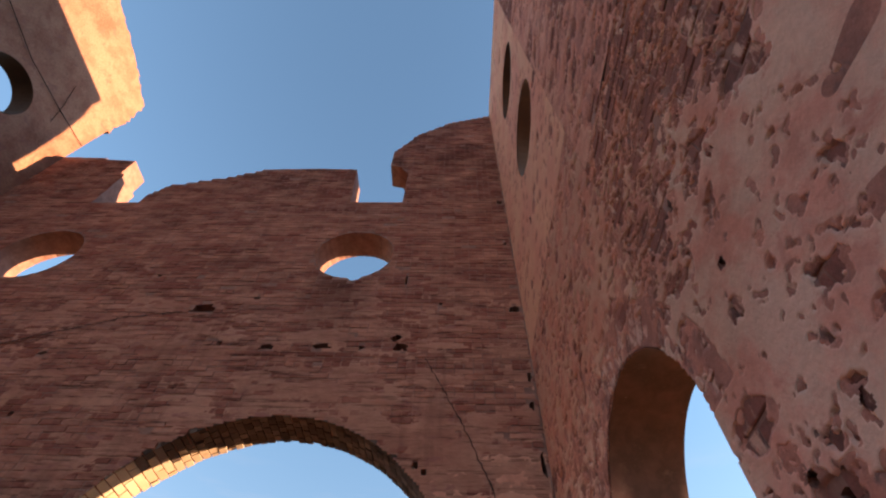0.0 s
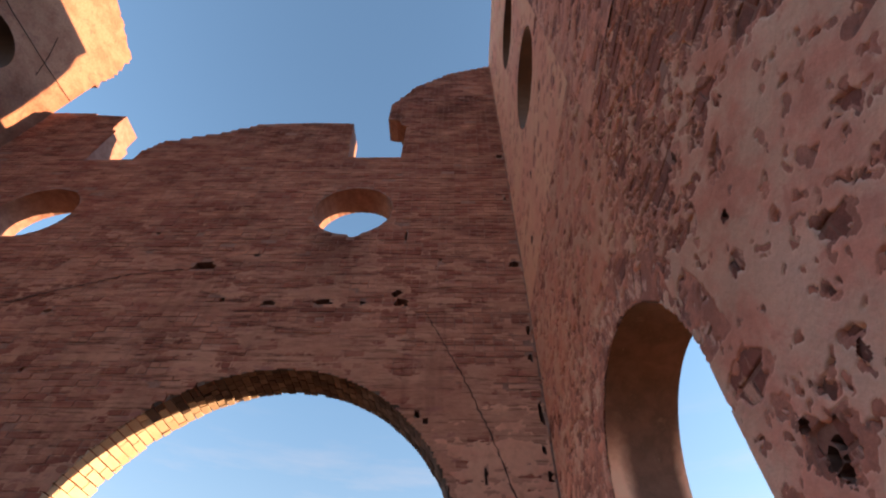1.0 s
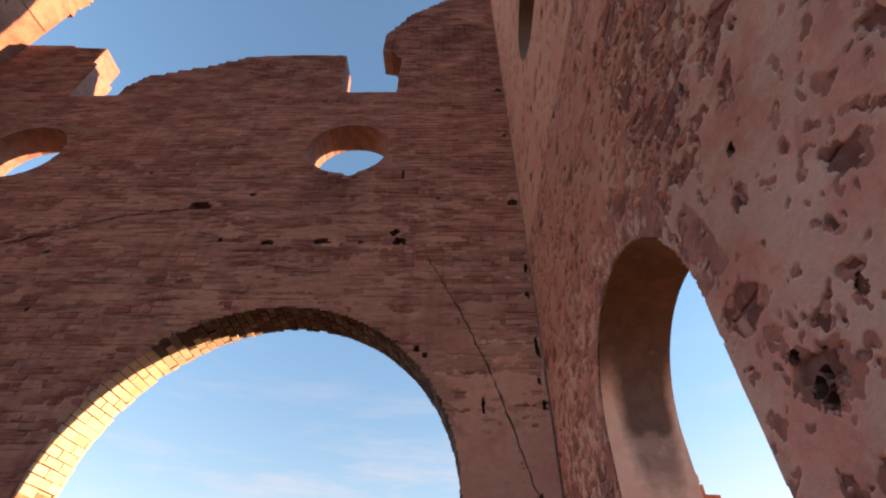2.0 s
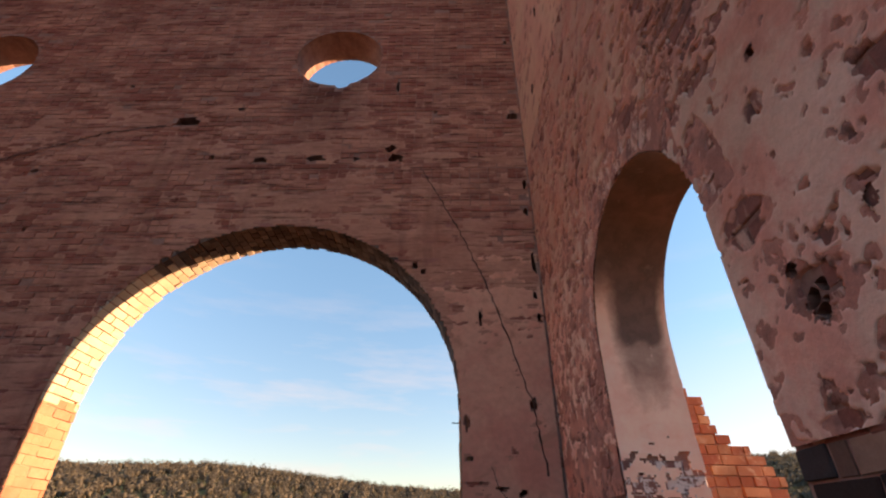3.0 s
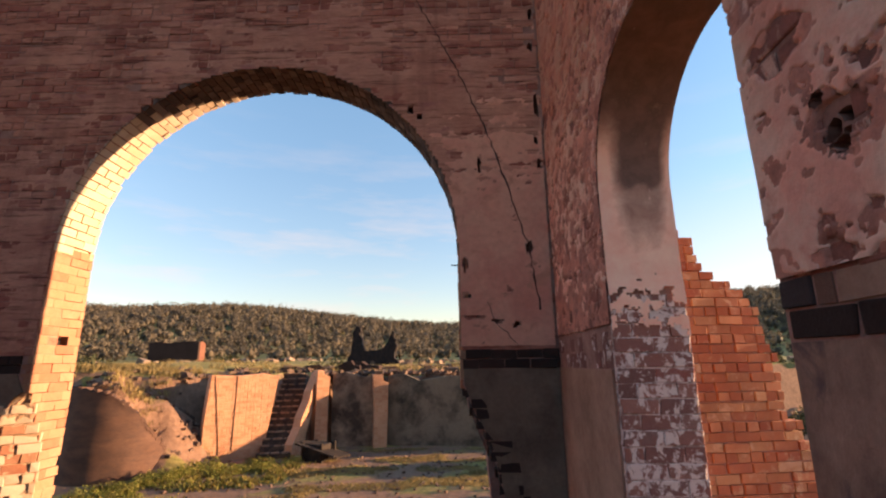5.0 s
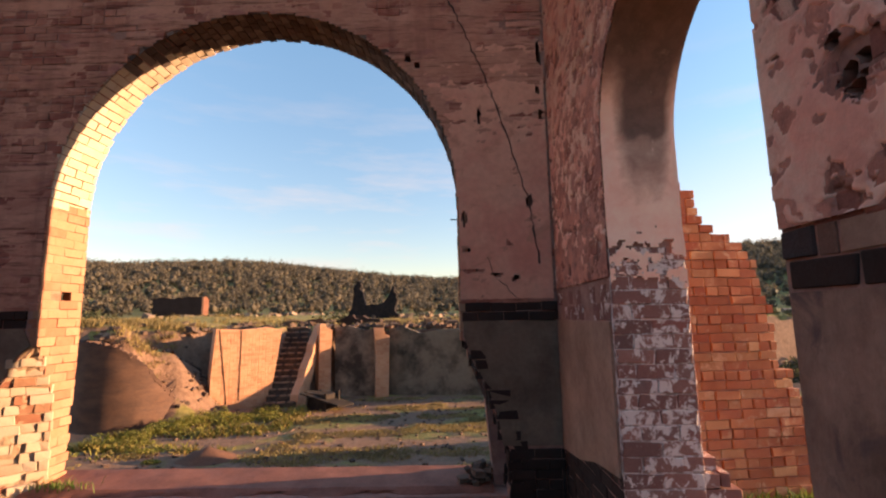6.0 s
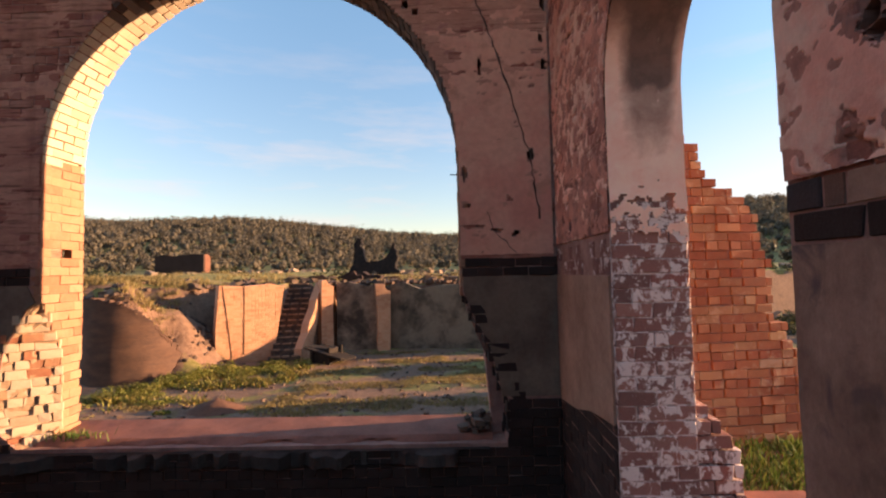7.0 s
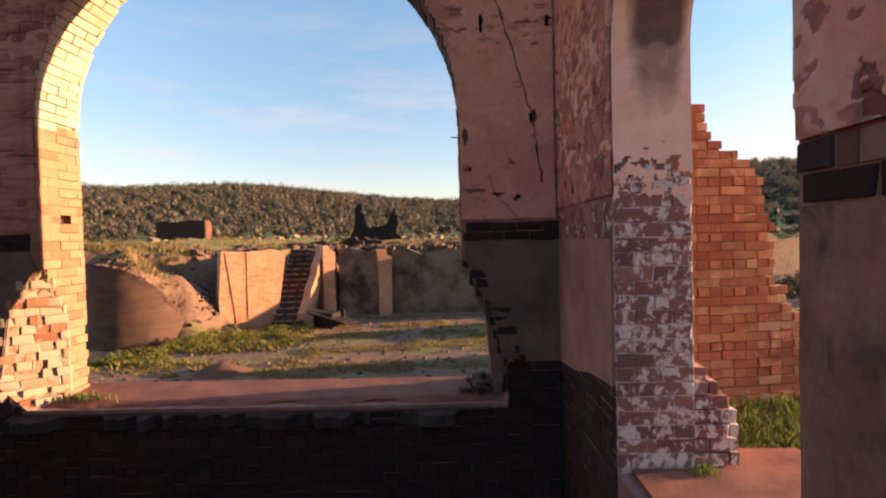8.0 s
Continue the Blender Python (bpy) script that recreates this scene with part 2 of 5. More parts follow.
def stepped(pts, h=0.086, seed=3):
    """Turns the slopes of a broken wall top into courses of brick."""
    rg = random.Random(seed)
    out = [pts[0]]
    for (x0, z0), (x1, z1) in zip(pts, pts[1:]):
        n = max(1, int(abs(z1 - z0) / h))
        if abs(x1 - x0) < 0.08 or n < 2:
            out.append((x1, z1))
            continue
        for i in range(n):
            xa = x0 + (x1 - x0) * (i + 1) / n + (rg.uniform(-0.03, 0.03) if i < n - 1 else 0)
            za, zb = z0 + (z1 - z0) * i / n, z0 + (z1 - z0) * (i + 1) / n
            out += [(xa, za), (xa, zb)] if z1 < z0 else [(out[-1][0], zb), (xa, zb)]
    clean = [out[0]]
    for q in out[1:]:
        if math.dist(q, clean[-1]) > 0.004:
            clean.append(q)
    return clean


def slab(name, loops, axis, a, b, mat):
    """A wall with openings: flat loops (the outline first) made solid between a and b along an axis."""
    bm = bmesh.new()
    edges = []
    for loop in loops:
        vs = [bm.verts.new((u, a, w) if axis == "y" else (a, u, w)) for u, w in loop]
        edges += [bm.edges.new((vs[i], vs[(i + 1) % len(vs)])) for i in range(len(vs))]
    bmesh.ops.triangle_fill(bm, edges=edges, use_beauty=True, use_dissolve=False)
    ext = bmesh.ops.extrude_face_region(bm, geom=bm.faces[:])
    d = (0, b - a, 0) if axis == "y" else (b - a, 0, 0)
    bmesh.ops.translate(bm, vec=d, verts=[v for v in ext["geom"] if isinstance(v, bmesh.types.BMVert)])
    return part(name, bm, mat)


def spans(loops, w):
    """Where a level line at height w runs inside the loops."""
    xs = []
    for loop in loops:
        for (u0, w0), (u1, w1) in zip(loop, loop[1:] + loop[:1]):
            if (w0 <= w) != (w1 <= w):
                xs.append(u0 + (u1 - u0) * (w - w0) / (w1 - w0))
    xs.sort()
    return list(zip(xs[::2], xs[1::2]))


def both(a, b):
    return [(max(p[0], q[0]), min(p[1], q[1])) for p in a for q in b if min(p[1], q[1]) - max(p[0], q[0]) > 0.03]


def lay(loops, w0, w1, seed, h=0.086, length=0.235, joint=0.009, keep=None):
    """Courses of brick inside the loops: (u0, u1, w0, w1) for each brick."""
    rg, out, row, w = random.Random(seed), [], 0, w0
    while w + h <= w1:
        for s0, s1 in both(spans(loops, w + 0.006), spans(loops, w + h - 0.006)):
            u = math.floor(s0 / length) * length - length * (0.5 if row % 2 else 0.0)
            while u < s1:
                header = row % 4 == 3
                step = length / 2 if header else length
                a, b = max(u, s0) + joint / 2, min(u + step, s1) - joint / 2
                u += step
                if b - a > 0.025 and (keep is None or keep((a + b) / 2, w + h / 2)):
                    j = rg.uniform(-0.003, 0.003)
                    out.append((a, b, w + joint / 2 + j, w + h - joint / 2 + j))
        w += h
        row += 1
    return out


def brick_sheet(name, bricks, axis, face, back, mat, seed, lo=0.0, hi=0.008, drop=0.0):
    """Many bricks in one mesh, each standing a little proud of its bed."""
    rg, verts, faces = random.Random(seed), [], []
    sgn = -1 if face < back else 1
    for u0, u1, w0, w1 in bricks:
        if rg.random() < drop:
            continue
        k, n = face + sgn * rg.uniform(lo, hi), len(verts)
        e = 0.006
        t1, t2, t3, t4 = (rg.uniform(-0.003, 0.003) for _ in range(4))
        for d, i in ((back, 0.0), (k - sgn * 0.004, 0.0), (k, e)):
            for u, w in ((u0 + i, w0 + i + t1), (u1 - i, w0 + i + t2), (u1 - i, w1 - i + t3), (u0 + i, w1 - i + t4)):
                verts.append((u, d, w) if axis == "y" else (d, u, w))
        for r in (0, 4):
            faces += [(n + r + i, n + r + (i + 1) % 4, n + r + 4 + (i + 1) % 4, n + r + 4 + i) for i in range(4)]
        faces.append((n + 8, n + 9, n + 10, n + 11))
    ob = new(name, mesh_of(name, verts, faces, mat))
    bm = bmesh.new()
    bm.from_mesh(ob.data)
    bmesh.ops.recalc_face_normals(bm, faces=bm.faces)
    bm.to_mesh(ob.data)
    bm.free()
    return ob


def brick_variants(mat, count, seed, jit=0.035, flat=False):
    """A few worn brick meshes of unit size, for pieces to share."""
    out, rg = [], random.Random(seed)
    for _ in range(count):
        bm = bmesh.new()
        bmesh.ops.create_cube(bm, size=1.0)
        for v in bm.verts:
            v.co += Vector([rg.uniform(-jit, jit), 0.0 if flat else rg.uniform(-jit, jit), rg.uniform(-jit, jit)])
        bmesh.ops.bevel(bm, geom=bm.edges[:], offset=0.03, segments=1, affect="EDGES")
        me = bpy.data.meshes.new("brick")
        bm.to_mesh(me)
        bm.free()
        me.materials.append(mat)
        out.append(me)
    return out


def piece(mesh, parent, centre, size, rot=None, name="brick"):
    ob = new(name, mesh)
    ob.parent = parent
    ob.matrix_world = Matrix.LocRotScale(centre, rot, size)
    return ob


# ---------------------------------------------------------------- the building: plan in metres
FY, FB = 4.327, 4.86        # faces of the front wall
RX, RO = 0.97, 1.445        # faces of the side wall
LX = -9.2                   # inner face of the far side wall
AX, AZ, AR = -1.918, 4.136, 1.988   # the great arch: centre, springing, radius
SILL = 1.44


def arch_loop(left, right, r=AR):
    """The arch's opening, from the left foot up and over to the right foot."""
    top = [(AX + r * math.cos(a), AZ + r * math.sin(a)) for a in [math.pi * (1 - i / 56) for i in range(57)]]
    return left + top + right


TOP = stepped([(0.97, 15.81), (-0.08, 15.28), (-0.94, 14.39), (-1.44, 13.26), (-1.44, 12.62), (-1.25, 12.55), (-1.014, 12.13), (-1.026, 10.946)]) + [(-2.045, 10.94), (-2.165, 12.40)] + \
    stepped([(-3.02, 12.45), (-4.08, 12.39), (-4.91, 11.94), (-5.95, 11.57), (-6.225, 11.15), (-6.233, 10.90)], seed=8) + [(-7.16, 10.89), (-7.22, 12.1), (-7.34, 12.2), (-7.38, 12.82), (-8.1, 12.9), (-8.15, 12.98), (LX, 13.02)]
OUT = [(LX, -0.3), (RX, -0.3)] + TOP
OC = [(x, z - (0.07 if abs(x + 1.56) < 0.09 and z < 9.0 else 0.0)) for x, z in ngon(-1.66, 9.23, 0.645, 72, wob=0.008, seed=1)]
OCL = ngon(-7.0, 9.20, 0.665, wob=0.008, seed=2)
LEFT_FRONT = [(-4.10, SILL), (-4.36, 1.66), (-4.30, 2.0), (-4.24, 2.36), (-4.14, 2.52), (-4.03, 2.73), (-3.93, 2.80), (-3.906, 3.0), (-3.906, 3.5)]
RIGHT_FRONT = [(0.085, 3.11), (0.088, 2.82), (0.15, 2.66), (0.20, 2.55), (0.30, 2.36), (0.38, 2.10), (0.40, 1.98), (0.484, 1.83), (0.50, 1.62), (0.46, SILL)]
AB = AR + 0.045             # the bed behind the arch's bricks
hole_face = arch_loop(LEFT_FRONT, RIGHT_FRONT)
hole_front = arch_loop([(u - (0.045 if w > 2.75 else 0.0), w) for u, w in LEFT_FRONT], [(u + (0.04 if w > 3 else 0.0), w) for u, w in RIGHT_FRONT], AB)
hole_back = arch_loop([(AX - AB, SILL), (AX - AB, 3.233), (AX - AB - 0.25, 3.235), (AX - AB - 0.25, 3.318), (AX - AB, 3.318), (AX - AB, 3.5)], [(0.11, 3.0), (0.14, 2.6), (0.30, 2.2), (0.36, SILL)], AB)
PUTLOGS = [(-3.60, 7.86, 0.40, 0.20), (-3.08, 7.20, 0.10, 0.09), (-2.45, 7.15, 0.24, 0.10), (-1.72, 7.17, 0.26, 0.10), (-1.20, 7.16, 0.07, 0.07), (-0.69, 7.18, 0.24, 0.15), (-0.77, 7.33, 0.12, 0.12),
           (0.85, 7.91, 0.16, 0.15), (0.86, 10.96, 0.12, 0.14), (0.86, 9.53, 0.09, 0.09), (-0.74, 8.55, 0.035, 0.22), (-0.39, 5.57, 0.07, 0.09), (-0.31, 5.50, 0.06, 0.07), (0.30, 4.95, 0.04, 0.22),
           (0.14, 3.62, 0.09, 0.07), (0.55, 3.68, 0.06, 0.06), (0.75, 4.08, 0.08, 0.13), (-5.0, 6.1, 0.08, 0.06), (-4.4, 6.6, 0.06, 0.05), (-3.9, 6.25, 0.06, 0.05), (0.88, 5.2, 0.05, 0.10), (0.88, 6.3, 0.06, 0.12),
           (0.20, 3.42, 0.20, 0.045), (0.42, 3.39, 0.12, 0.04), (0.60, 3.35, 0.10, 0.05), (0.13, 3.92, 0.07, 0.14), (0.91, 5.6, 0.06, 0.26), (0.90, 4.95, 0.08, 0.10), (0.90, 6.7, 0.06, 0.18), (-2.9, 8.1, 0.10, 0.05), (-4.6, 8.6, 0.09, 0.05), (-5.3, 7.0, 0.12, 0.06), (-0.2, 8.0, 0.05, 0.05)]


def ragged(cx, cz, w, h, seed):
    rg = random.Random(seed)
    return [(cx + w / 2 * math.copysign(abs(math.cos(a)) ** 0.8, math.cos(a)) * rg.uniform(0.6, 1.3), cz + h / 2 * math.copysign(abs(math.sin(a)) ** 0.8, math.sin(a)) * rg.uniform(0.6, 1.3))
            for a in [2 * math.pi * i / 12 + 0.1 for i in range(12)]]


PITS = [ragged(*q, 40 + i) for i, q in enumerate(PUTLOGS)]
MID = 4.60
front = slab("wall_front", [OUT, hole_front, OC, OCL] + PITS, "y", FY + 0.006, MID, M_BED)
tagged(front, "tall ruined brick wall with a great round arch and bull's-eye openings", "wall", kind="structure")
front_back = slab("wall_front_outer_leaf", [OUT, hole_back, OC, OCL], "y", MID, FB, M_BED)
tagged(front_back, "outer leaf of the ruined brick wall round the arch", "wall", kind="structure")
face_bricks = brick_sheet("brickwork", lay([OUT, hole_face, OC, OCL] + PITS, 3.12, 15.8, 11), "y", FY, MID - 0.02, M_FRONT, 12, -0.004, 0.007, drop=0.012)
face_bricks.parent = front
tagged(face_bricks, "limewashed weathered red brickwork in thin courses", kind="stuff")
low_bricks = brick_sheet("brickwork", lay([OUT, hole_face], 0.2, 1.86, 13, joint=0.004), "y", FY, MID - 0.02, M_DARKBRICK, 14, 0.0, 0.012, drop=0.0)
low_bricks.parent = front
tagged(low_bricks, "near-black brickwork below the sill", kind="stuff")

# side wall with the narrow arched window and two bull's-eyes
WY0, WY1, WZ, WS = 1.34, 2.86, 4.085, 1.52
WC, WR = (WY0 + WY1) / 2, (WY1 - WY0) / 2
win = [(WY0, WS), (WY0, WZ)] + [(WC - WR * math.cos(math.pi * i / 28), WZ + WR * math.sin(math.pi * i / 28)) for i in range(1, 28)] + [(WY1, WZ), (WY1, WS)]
R_PITS = [ragged(*q, 80 + i) for i, q in enumerate([(0.85, 4.367, 0.05, 0.05), (0.748, 3.70, 0.05, 0.05), (2.97, 8.1, 0.12, 0.20), (3.54, 7.5, 0.12, 0.16), (1.07, 3.68, 0.05, 0.045), (1.045, 3.575, 0.06, 0.06), (1.02, 3.535, 0.07, 0.07), (1.0, 3.60, 0.05, 0.05), (0.955, 3.62, 0.05, 0.05), (0.89, 4.86, 0.05, 0.12)])]
RO2, RO1 = ngon(2.27, 9.45, 0.68, 40), ngon(2.35, 12.1, 0.70, 40)
OUT_R = [(-7.0, -0.3), (FB, -0.3), (FB, 16.3), (-7.0, 16.3)]
side = slab("wall_side", [OUT_R, win, RO2, RO1] + R_PITS, "x", RX + 0.005, RO, M_BED)
tagged(side, "tall brick side wall with peeling render and an arched window", "wall", kind="structure")

# out of view the outline drops low, shaped to let sky light in
far_out = [(-7.0, -0.3), (4.36, -0.3), (4.36, 14.6), (4.42, 15.3), (4.30, 16.5), (2.98, 16.95), (1.5, 17.2), (-0.7, 17.2), (-1.3, 9.0), (-1.9, 5.4), (-7.0, 5.0)]
rgf = random.Random(8)
far_out = far_out[:2] + [q for a, b in zip(far_out[2:7], far_out[3:8]) for q in [(a[0] + (b[0] - a[0]) * i / 14 + rgf.uniform(-0.05, 0.05), a[1] + (b[1] - a[1]) * i / 14 + rgf.uniform(-0.05, 0.05)) for i in range(14)]] + far_out[7:]
LOC = ngon(2.5, 12.55, 0.62, 40)
far = slab("wall_far_side", [far_out, LOC], "x", LX - 0.012, LX - 0.48, M_BED)
tagged(far, "far rendered side wall with a bull's-eye, lit along its edge", "wall", kind="structure")
M_FAR = plain("pale_far_render", (0.40, 0.205, 0.14), (0.33, 0.15, 0.10), 2.2, bump=1.0, spots=(0.25, 0.115, 0.085), lo=0.45, hi=0.58, dirt=0.8)
far_coat = slab("render_coat", [far_out, LOC], "x", LX, LX - 0.012, M_FAR)
far_coat.parent = far
# unseen closing wall, pale for bounce and low to admit sky light
back = slab("wall_back", [[(LX - 0.48, -0.3), (RO, -0.3), (RO, 5.5), (LX - 0.48, 5.5)]], "y", -7.0, -7.4, M_CREAM)
tagged(back, "unseen pale end wall, added and sized for the indoor light", "wall", kind="structure")

# ---------------------------------------------------------------- coats of render, dado and ledges
def panel(name, loop, axis, a, b, mat, parent, label):
    ob = slab(name, [loop], axis, a, b, mat)
    ob.parent = parent
    return tagged(ob, label)


DADO = 1.86
panel("dado", [(u + 0.012, w) for u, w in RIGHT_FRONT if 1.9 < w < 3] + [(0.43, DADO), (RX - 0.01, DADO), (RX - 0.01, 2.96), (0.10, 2.96)], "y", FY - 0.004, FY + 0.02, M_DADO, front, "dark cement render below the ledge")
panel("dado", [(-9.1, DADO), (-4.34, DADO)] + [(u - 0.012, w) for u, w in LEFT_FRONT if 1.9 < w < 2.9] + [(-4.02, 2.96), (-9.1, 2.96)], "y", FY - 0.004, FY + 0.02, M_DADO, front, "dark cement render below the ledge")
panel("dado", [(WY1 + 0.03, 2.05), (WY1 + 0.5, 2.0), (WY1 + 0.9, 1.9), (FY - 0.03, 1.84), (FY - 0.03, 2.96), (WY1 + 0.03, 2.96)], "x", RX - 0.010, RX + 0.02, M_CEMENT, side, "grey-brown cement render panel")
panel("dado", [(-6.9, 1.0), (WY0 - 0.02, 1.0), (WY0 - 0.012, 1.6), (WY0 - 0.03, 2.2), (WY0 - 0.01, 2.6), (WY0 - 0.02, 3.06), (-6.9, 3.06)], "x", RX - 0.006, RX + 0.02, M_DADO_NEAR, side, "grey-brown cement render panel")
ledge = brick_sheet("ledge", lay([[(-9.1, 2.9), (-4.0, 2.9), (-4.0, 3.2), (-9.1, 3.2)], [(0.09, 2.9), (RX, 2.9), (RX, 3.2), (0.09, 3.2)]], 2.96, 3.14, 21, h=0.085, joint=0.003), "y", FY - 0.006, FY + 0.2, M_DARKBRICK, 22, -0.01, 0.012)
ledge.parent = front
tagged(ledge, "near-black broken ledge course", kind="stuff")
ledge = brick_sheet("ledge", lay([[(WY1, 2.9), (FY, 2.9), (FY, 3.4), (WY1, 3.4)]], 2.96, 3.22, 23, h=0.12, length=0.12), "x", RX + 0.004, RX + 0.2, M_PIER, 24, -0.008, 0.006)
ledge.parent = side
tagged(ledge, "soldier course of dark bricks", kind="stuff")

side_bricks = brick_sheet("brickwork", lay([OUT_R, win, RO2, RO1] + R_PITS, 3.14, 16.25, 31, keep=lambda u, w: u > -1.0 and not (w > WZ and math.hypot(u - WC, w - WZ) < WR + 0.25) and not (u < WY0 and w < 3.2) and not (u > WY1 and w < 3.22)), "x", RX, RX + 0.2, M_SIDE, 32, -0.004, 0.006, drop=0.01)
side_bricks.parent = side
tagged(side_bricks, "weathered red and brown brickwork showing through peeled render", kind="stuff")

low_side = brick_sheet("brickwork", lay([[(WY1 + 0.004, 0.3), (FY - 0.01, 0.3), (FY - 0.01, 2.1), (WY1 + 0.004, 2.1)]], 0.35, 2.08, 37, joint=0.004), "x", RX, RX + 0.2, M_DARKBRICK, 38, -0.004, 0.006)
low_side.parent = side
tagged(low_side, "near-black brickwork below the render panel", kind="stuff")

M_RING = masonry("ring_brick", [(0.246, 0.114, 0.093), (0.426, 0.18, 0.14), (0.515, 0.237, 0.177)], "object", wash=(0.762, 0.456, 0.353), wash_lo=0.48, wash_hi=0.58, wash_scale=9.0, stain=0.2, bump=0.8, spread=0.6)
RING = brick_variants(M_RING, 4, 8)
rg = random.Random(3)
for n in range(31):
    a = math.pi * (n + 0.5) / 31
    piece(RING[n % 4], side, (RX + 0.055 - rg.uniform(0.0, 0.006), WC - (WR + 0.128) * math.cos(a), WZ + (WR + 0.128) * math.sin(a)), (0.11, 0.082, 0.236), Euler((math.pi / 2 - a, 0, 0)))

# linings added in a dark colour, for the shade within the bull's-eyes
for cy, cz, rad, x0, x1, wall in ((2.27, 9.45, 0.68, RX, RO, side), (2.35, 12.1, 0.70, RX, RO, side), (2.5, 12.55, 0.62, LX + 0.006, LX - 0.48, far)):
    verts, faces = [], []
    for x in (x0 - 0.004, x0 + (x1 - x0) * 0.35, x0 + (x1 - x0) * 0.7, x1 - (x1 - x0) * 0.02):
        verts += [(x, cy + (rad - 0.012 + 0.006 * noise.noise(Vector((i, x * 9, cz)))) * math.cos(2 * math.pi * i / 40), cz + (rad - 0.012) * math.sin(2 * math.pi * i / 40)) for i in range(40)]
    faces = [(j * 40 + i, j * 40 + (i + 1) % 40, j * 40 + 40 + (i + 1) % 40, j * 40 + 40 + i) for j in range(3) for i in range(40)]
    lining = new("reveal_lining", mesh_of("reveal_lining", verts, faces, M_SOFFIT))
    lining.parent = wall
    tagged(lining, "dark lining for the shade inside a bull's-eye opening")

# the large dark bricks of the broken course beside the window
M_BLOCK = masonry("dark_block", [(0.055, 0.04, 0.04), (0.10, 0.065, 0.055), (0.26, 0.13, 0.09)], "object", stain=0.4, bump=0.9, spread=0.8)
BLOCKS = brick_variants(M_BLOCK, 4, 5)
TAN = brick_variants(M_CEMENT, 1, 7)[0]
NEAR_BLACK = brick_variants(M_DARKBRICK, 4, 6)
rg = random.Random(17)
u = WY0 - 0.004
for n, w in enumerate((0.125, 0.07, 0.17, 0.12, 0.235, 0.12, 0.235, 0.12)):
    piece(TAN if n == 2 else BLOCKS[n % 4], side, (RX + 0.045 + rg.uniform(-0.006, 0.012), u - w / 2, 3.195), (0.11, w - 0.008, 0.082))
    u -= w
u = WY0 - 0.012
for n, w in enumerate((0.235, 0.235, 0.12, 0.235, 0.235, 0.235)):
    piece(NEAR_BLACK[(n + 1) % 4], side, (RX + 0.056 + rg.uniform(-0.004, 0.008), u - w / 2, 3.108), (0.11, w - 0.006, 0.078))
    u -= w


def coat(name, u0, u1, w0, w1, step, cover, seed, holes, scale=5.0, thick=0.009, mat=M_PLASTER, label="flaking pink and cream lime render", axis="x"):
    """A skin of render, gone in patches, with soft uneven edges."""
    nu, nw = int((u1 - u0) / step), int((w1 - w0) / step)
    verts, val = [], []
    for j in range(nw + 1):
        for i in range(nu + 1):
            u, w = u0 + i * step, w0 + j * step
            q = Vector((u * scale, w * scale * 0.8, seed * 7.3)) if axis == "x" else Vector((u * scale * 0.6, w * scale * 1.7, seed * 7.3))
            m = 0.55 * noise.noise(q) + 0.32 * noise.noise(q * 2.3) + 0.20 * noise.noise(q * 5.1) + 0.12 * noise.noise(q * 11.0)
            m += cover(u, w)
            d = max(0.0, min(1.0, m / 0.10))
            bulge = 0.003 * noise.noise(q * 1.7) + 0.0015 * noise.noise(q * 9.0)
            jit = step * 0.3
            face, uu, ww = 0.001 - d * thick - bulge, u + jit * noise.noise(q * 13.0), w + jit * noise.noise(q * 13.0 + Vector((5, 5, 5)))
            verts.append((RX + face, uu, ww) if axis == "x" else (uu, FY + face, ww))
            val.append(m)
    faces = []
    for j in range(nw):
        for i in range(nu):
            a = j * (nu + 1) + i
            k = (a, a + 1, a + nu + 2, a + nu + 1)
            u, w = u0 + (i + 0.5) * step, w0 + (j + 0.5) * step
            if max(val[q] for q in k) > 0.0 and not any(inside(h, u, w) for h in holes):
                faces.append(tuple(reversed(k)) if axis == "x" else k)
    ob = new(name, mesh_of(name, verts, faces, mat, True))
    ob.parent = side if axis == "x" else front
    return tagged(ob, label)


def inside(loop, u, w):
    hit = False
    for (u0, w0), (u1, w1) in zip(loop, loop[1:] + loop[:1]):
        if (w0 <= w) != (w1 <= w) and u < u0 + (u1 - u0) * (w - w0) / (w1 - w0):
            hit = not hit
    return hit


def value_noise(u, w, size, seed):
    """Smooth noise between -1 and 1 over arrays of places."""
    tab = np.random.RandomState(seed).uniform(-1, 1, (128, 128))
    u, w = u / size, w / size
    iu, iw = np.floor(u).astype(int), np.floor(w).astype(int)
    fu, fw = u - iu, w - iw
    fu, fw = fu * fu * (3 - 2 * fu), fw * fw * (3 - 2 * fw)
    a, b, c, d = (tab[(iu + i) % 128, (iw + j) % 128] for i, j in ((0, 0), (1, 0), (0, 1), (1, 1)))
    return (a * (1 - fu) + b * fu) * (1 - fw) + (c * (1 - fu) + d * fu) * fw


def flakes(u0, u1, w0, w1, kinds, seed):
    """Places where render has fallen: (u, w, half length, half height, turn) for each."""
    rs, out = np.random.RandomState(seed), []
    for gap, odds, r0, r1 in kinds:
        for u in np.arange(u0, u1, gap):
            for w in np.arange(w0, w1, gap * 0.8):
                uu, ww = u + rs.uniform(-0.5, 0.5) * gap, w + rs.uniform(-0.5, 0.5) * gap
                thick = float(value_noise(np.array([uu]), np.array([ww]), 0.45, 5)[0])
                r = rs.uniform(r0, r1) * rs.uniform(0.7, 1.25)
                if rs.uniform() < odds * (1 + 1.1 * thick):
                    out.append((uu, ww, r * rs.uniform(0.9, 1.5), r * rs.uniform(0.6, 1.0), rs.uniform(-0.5, 0.5)))
    return out


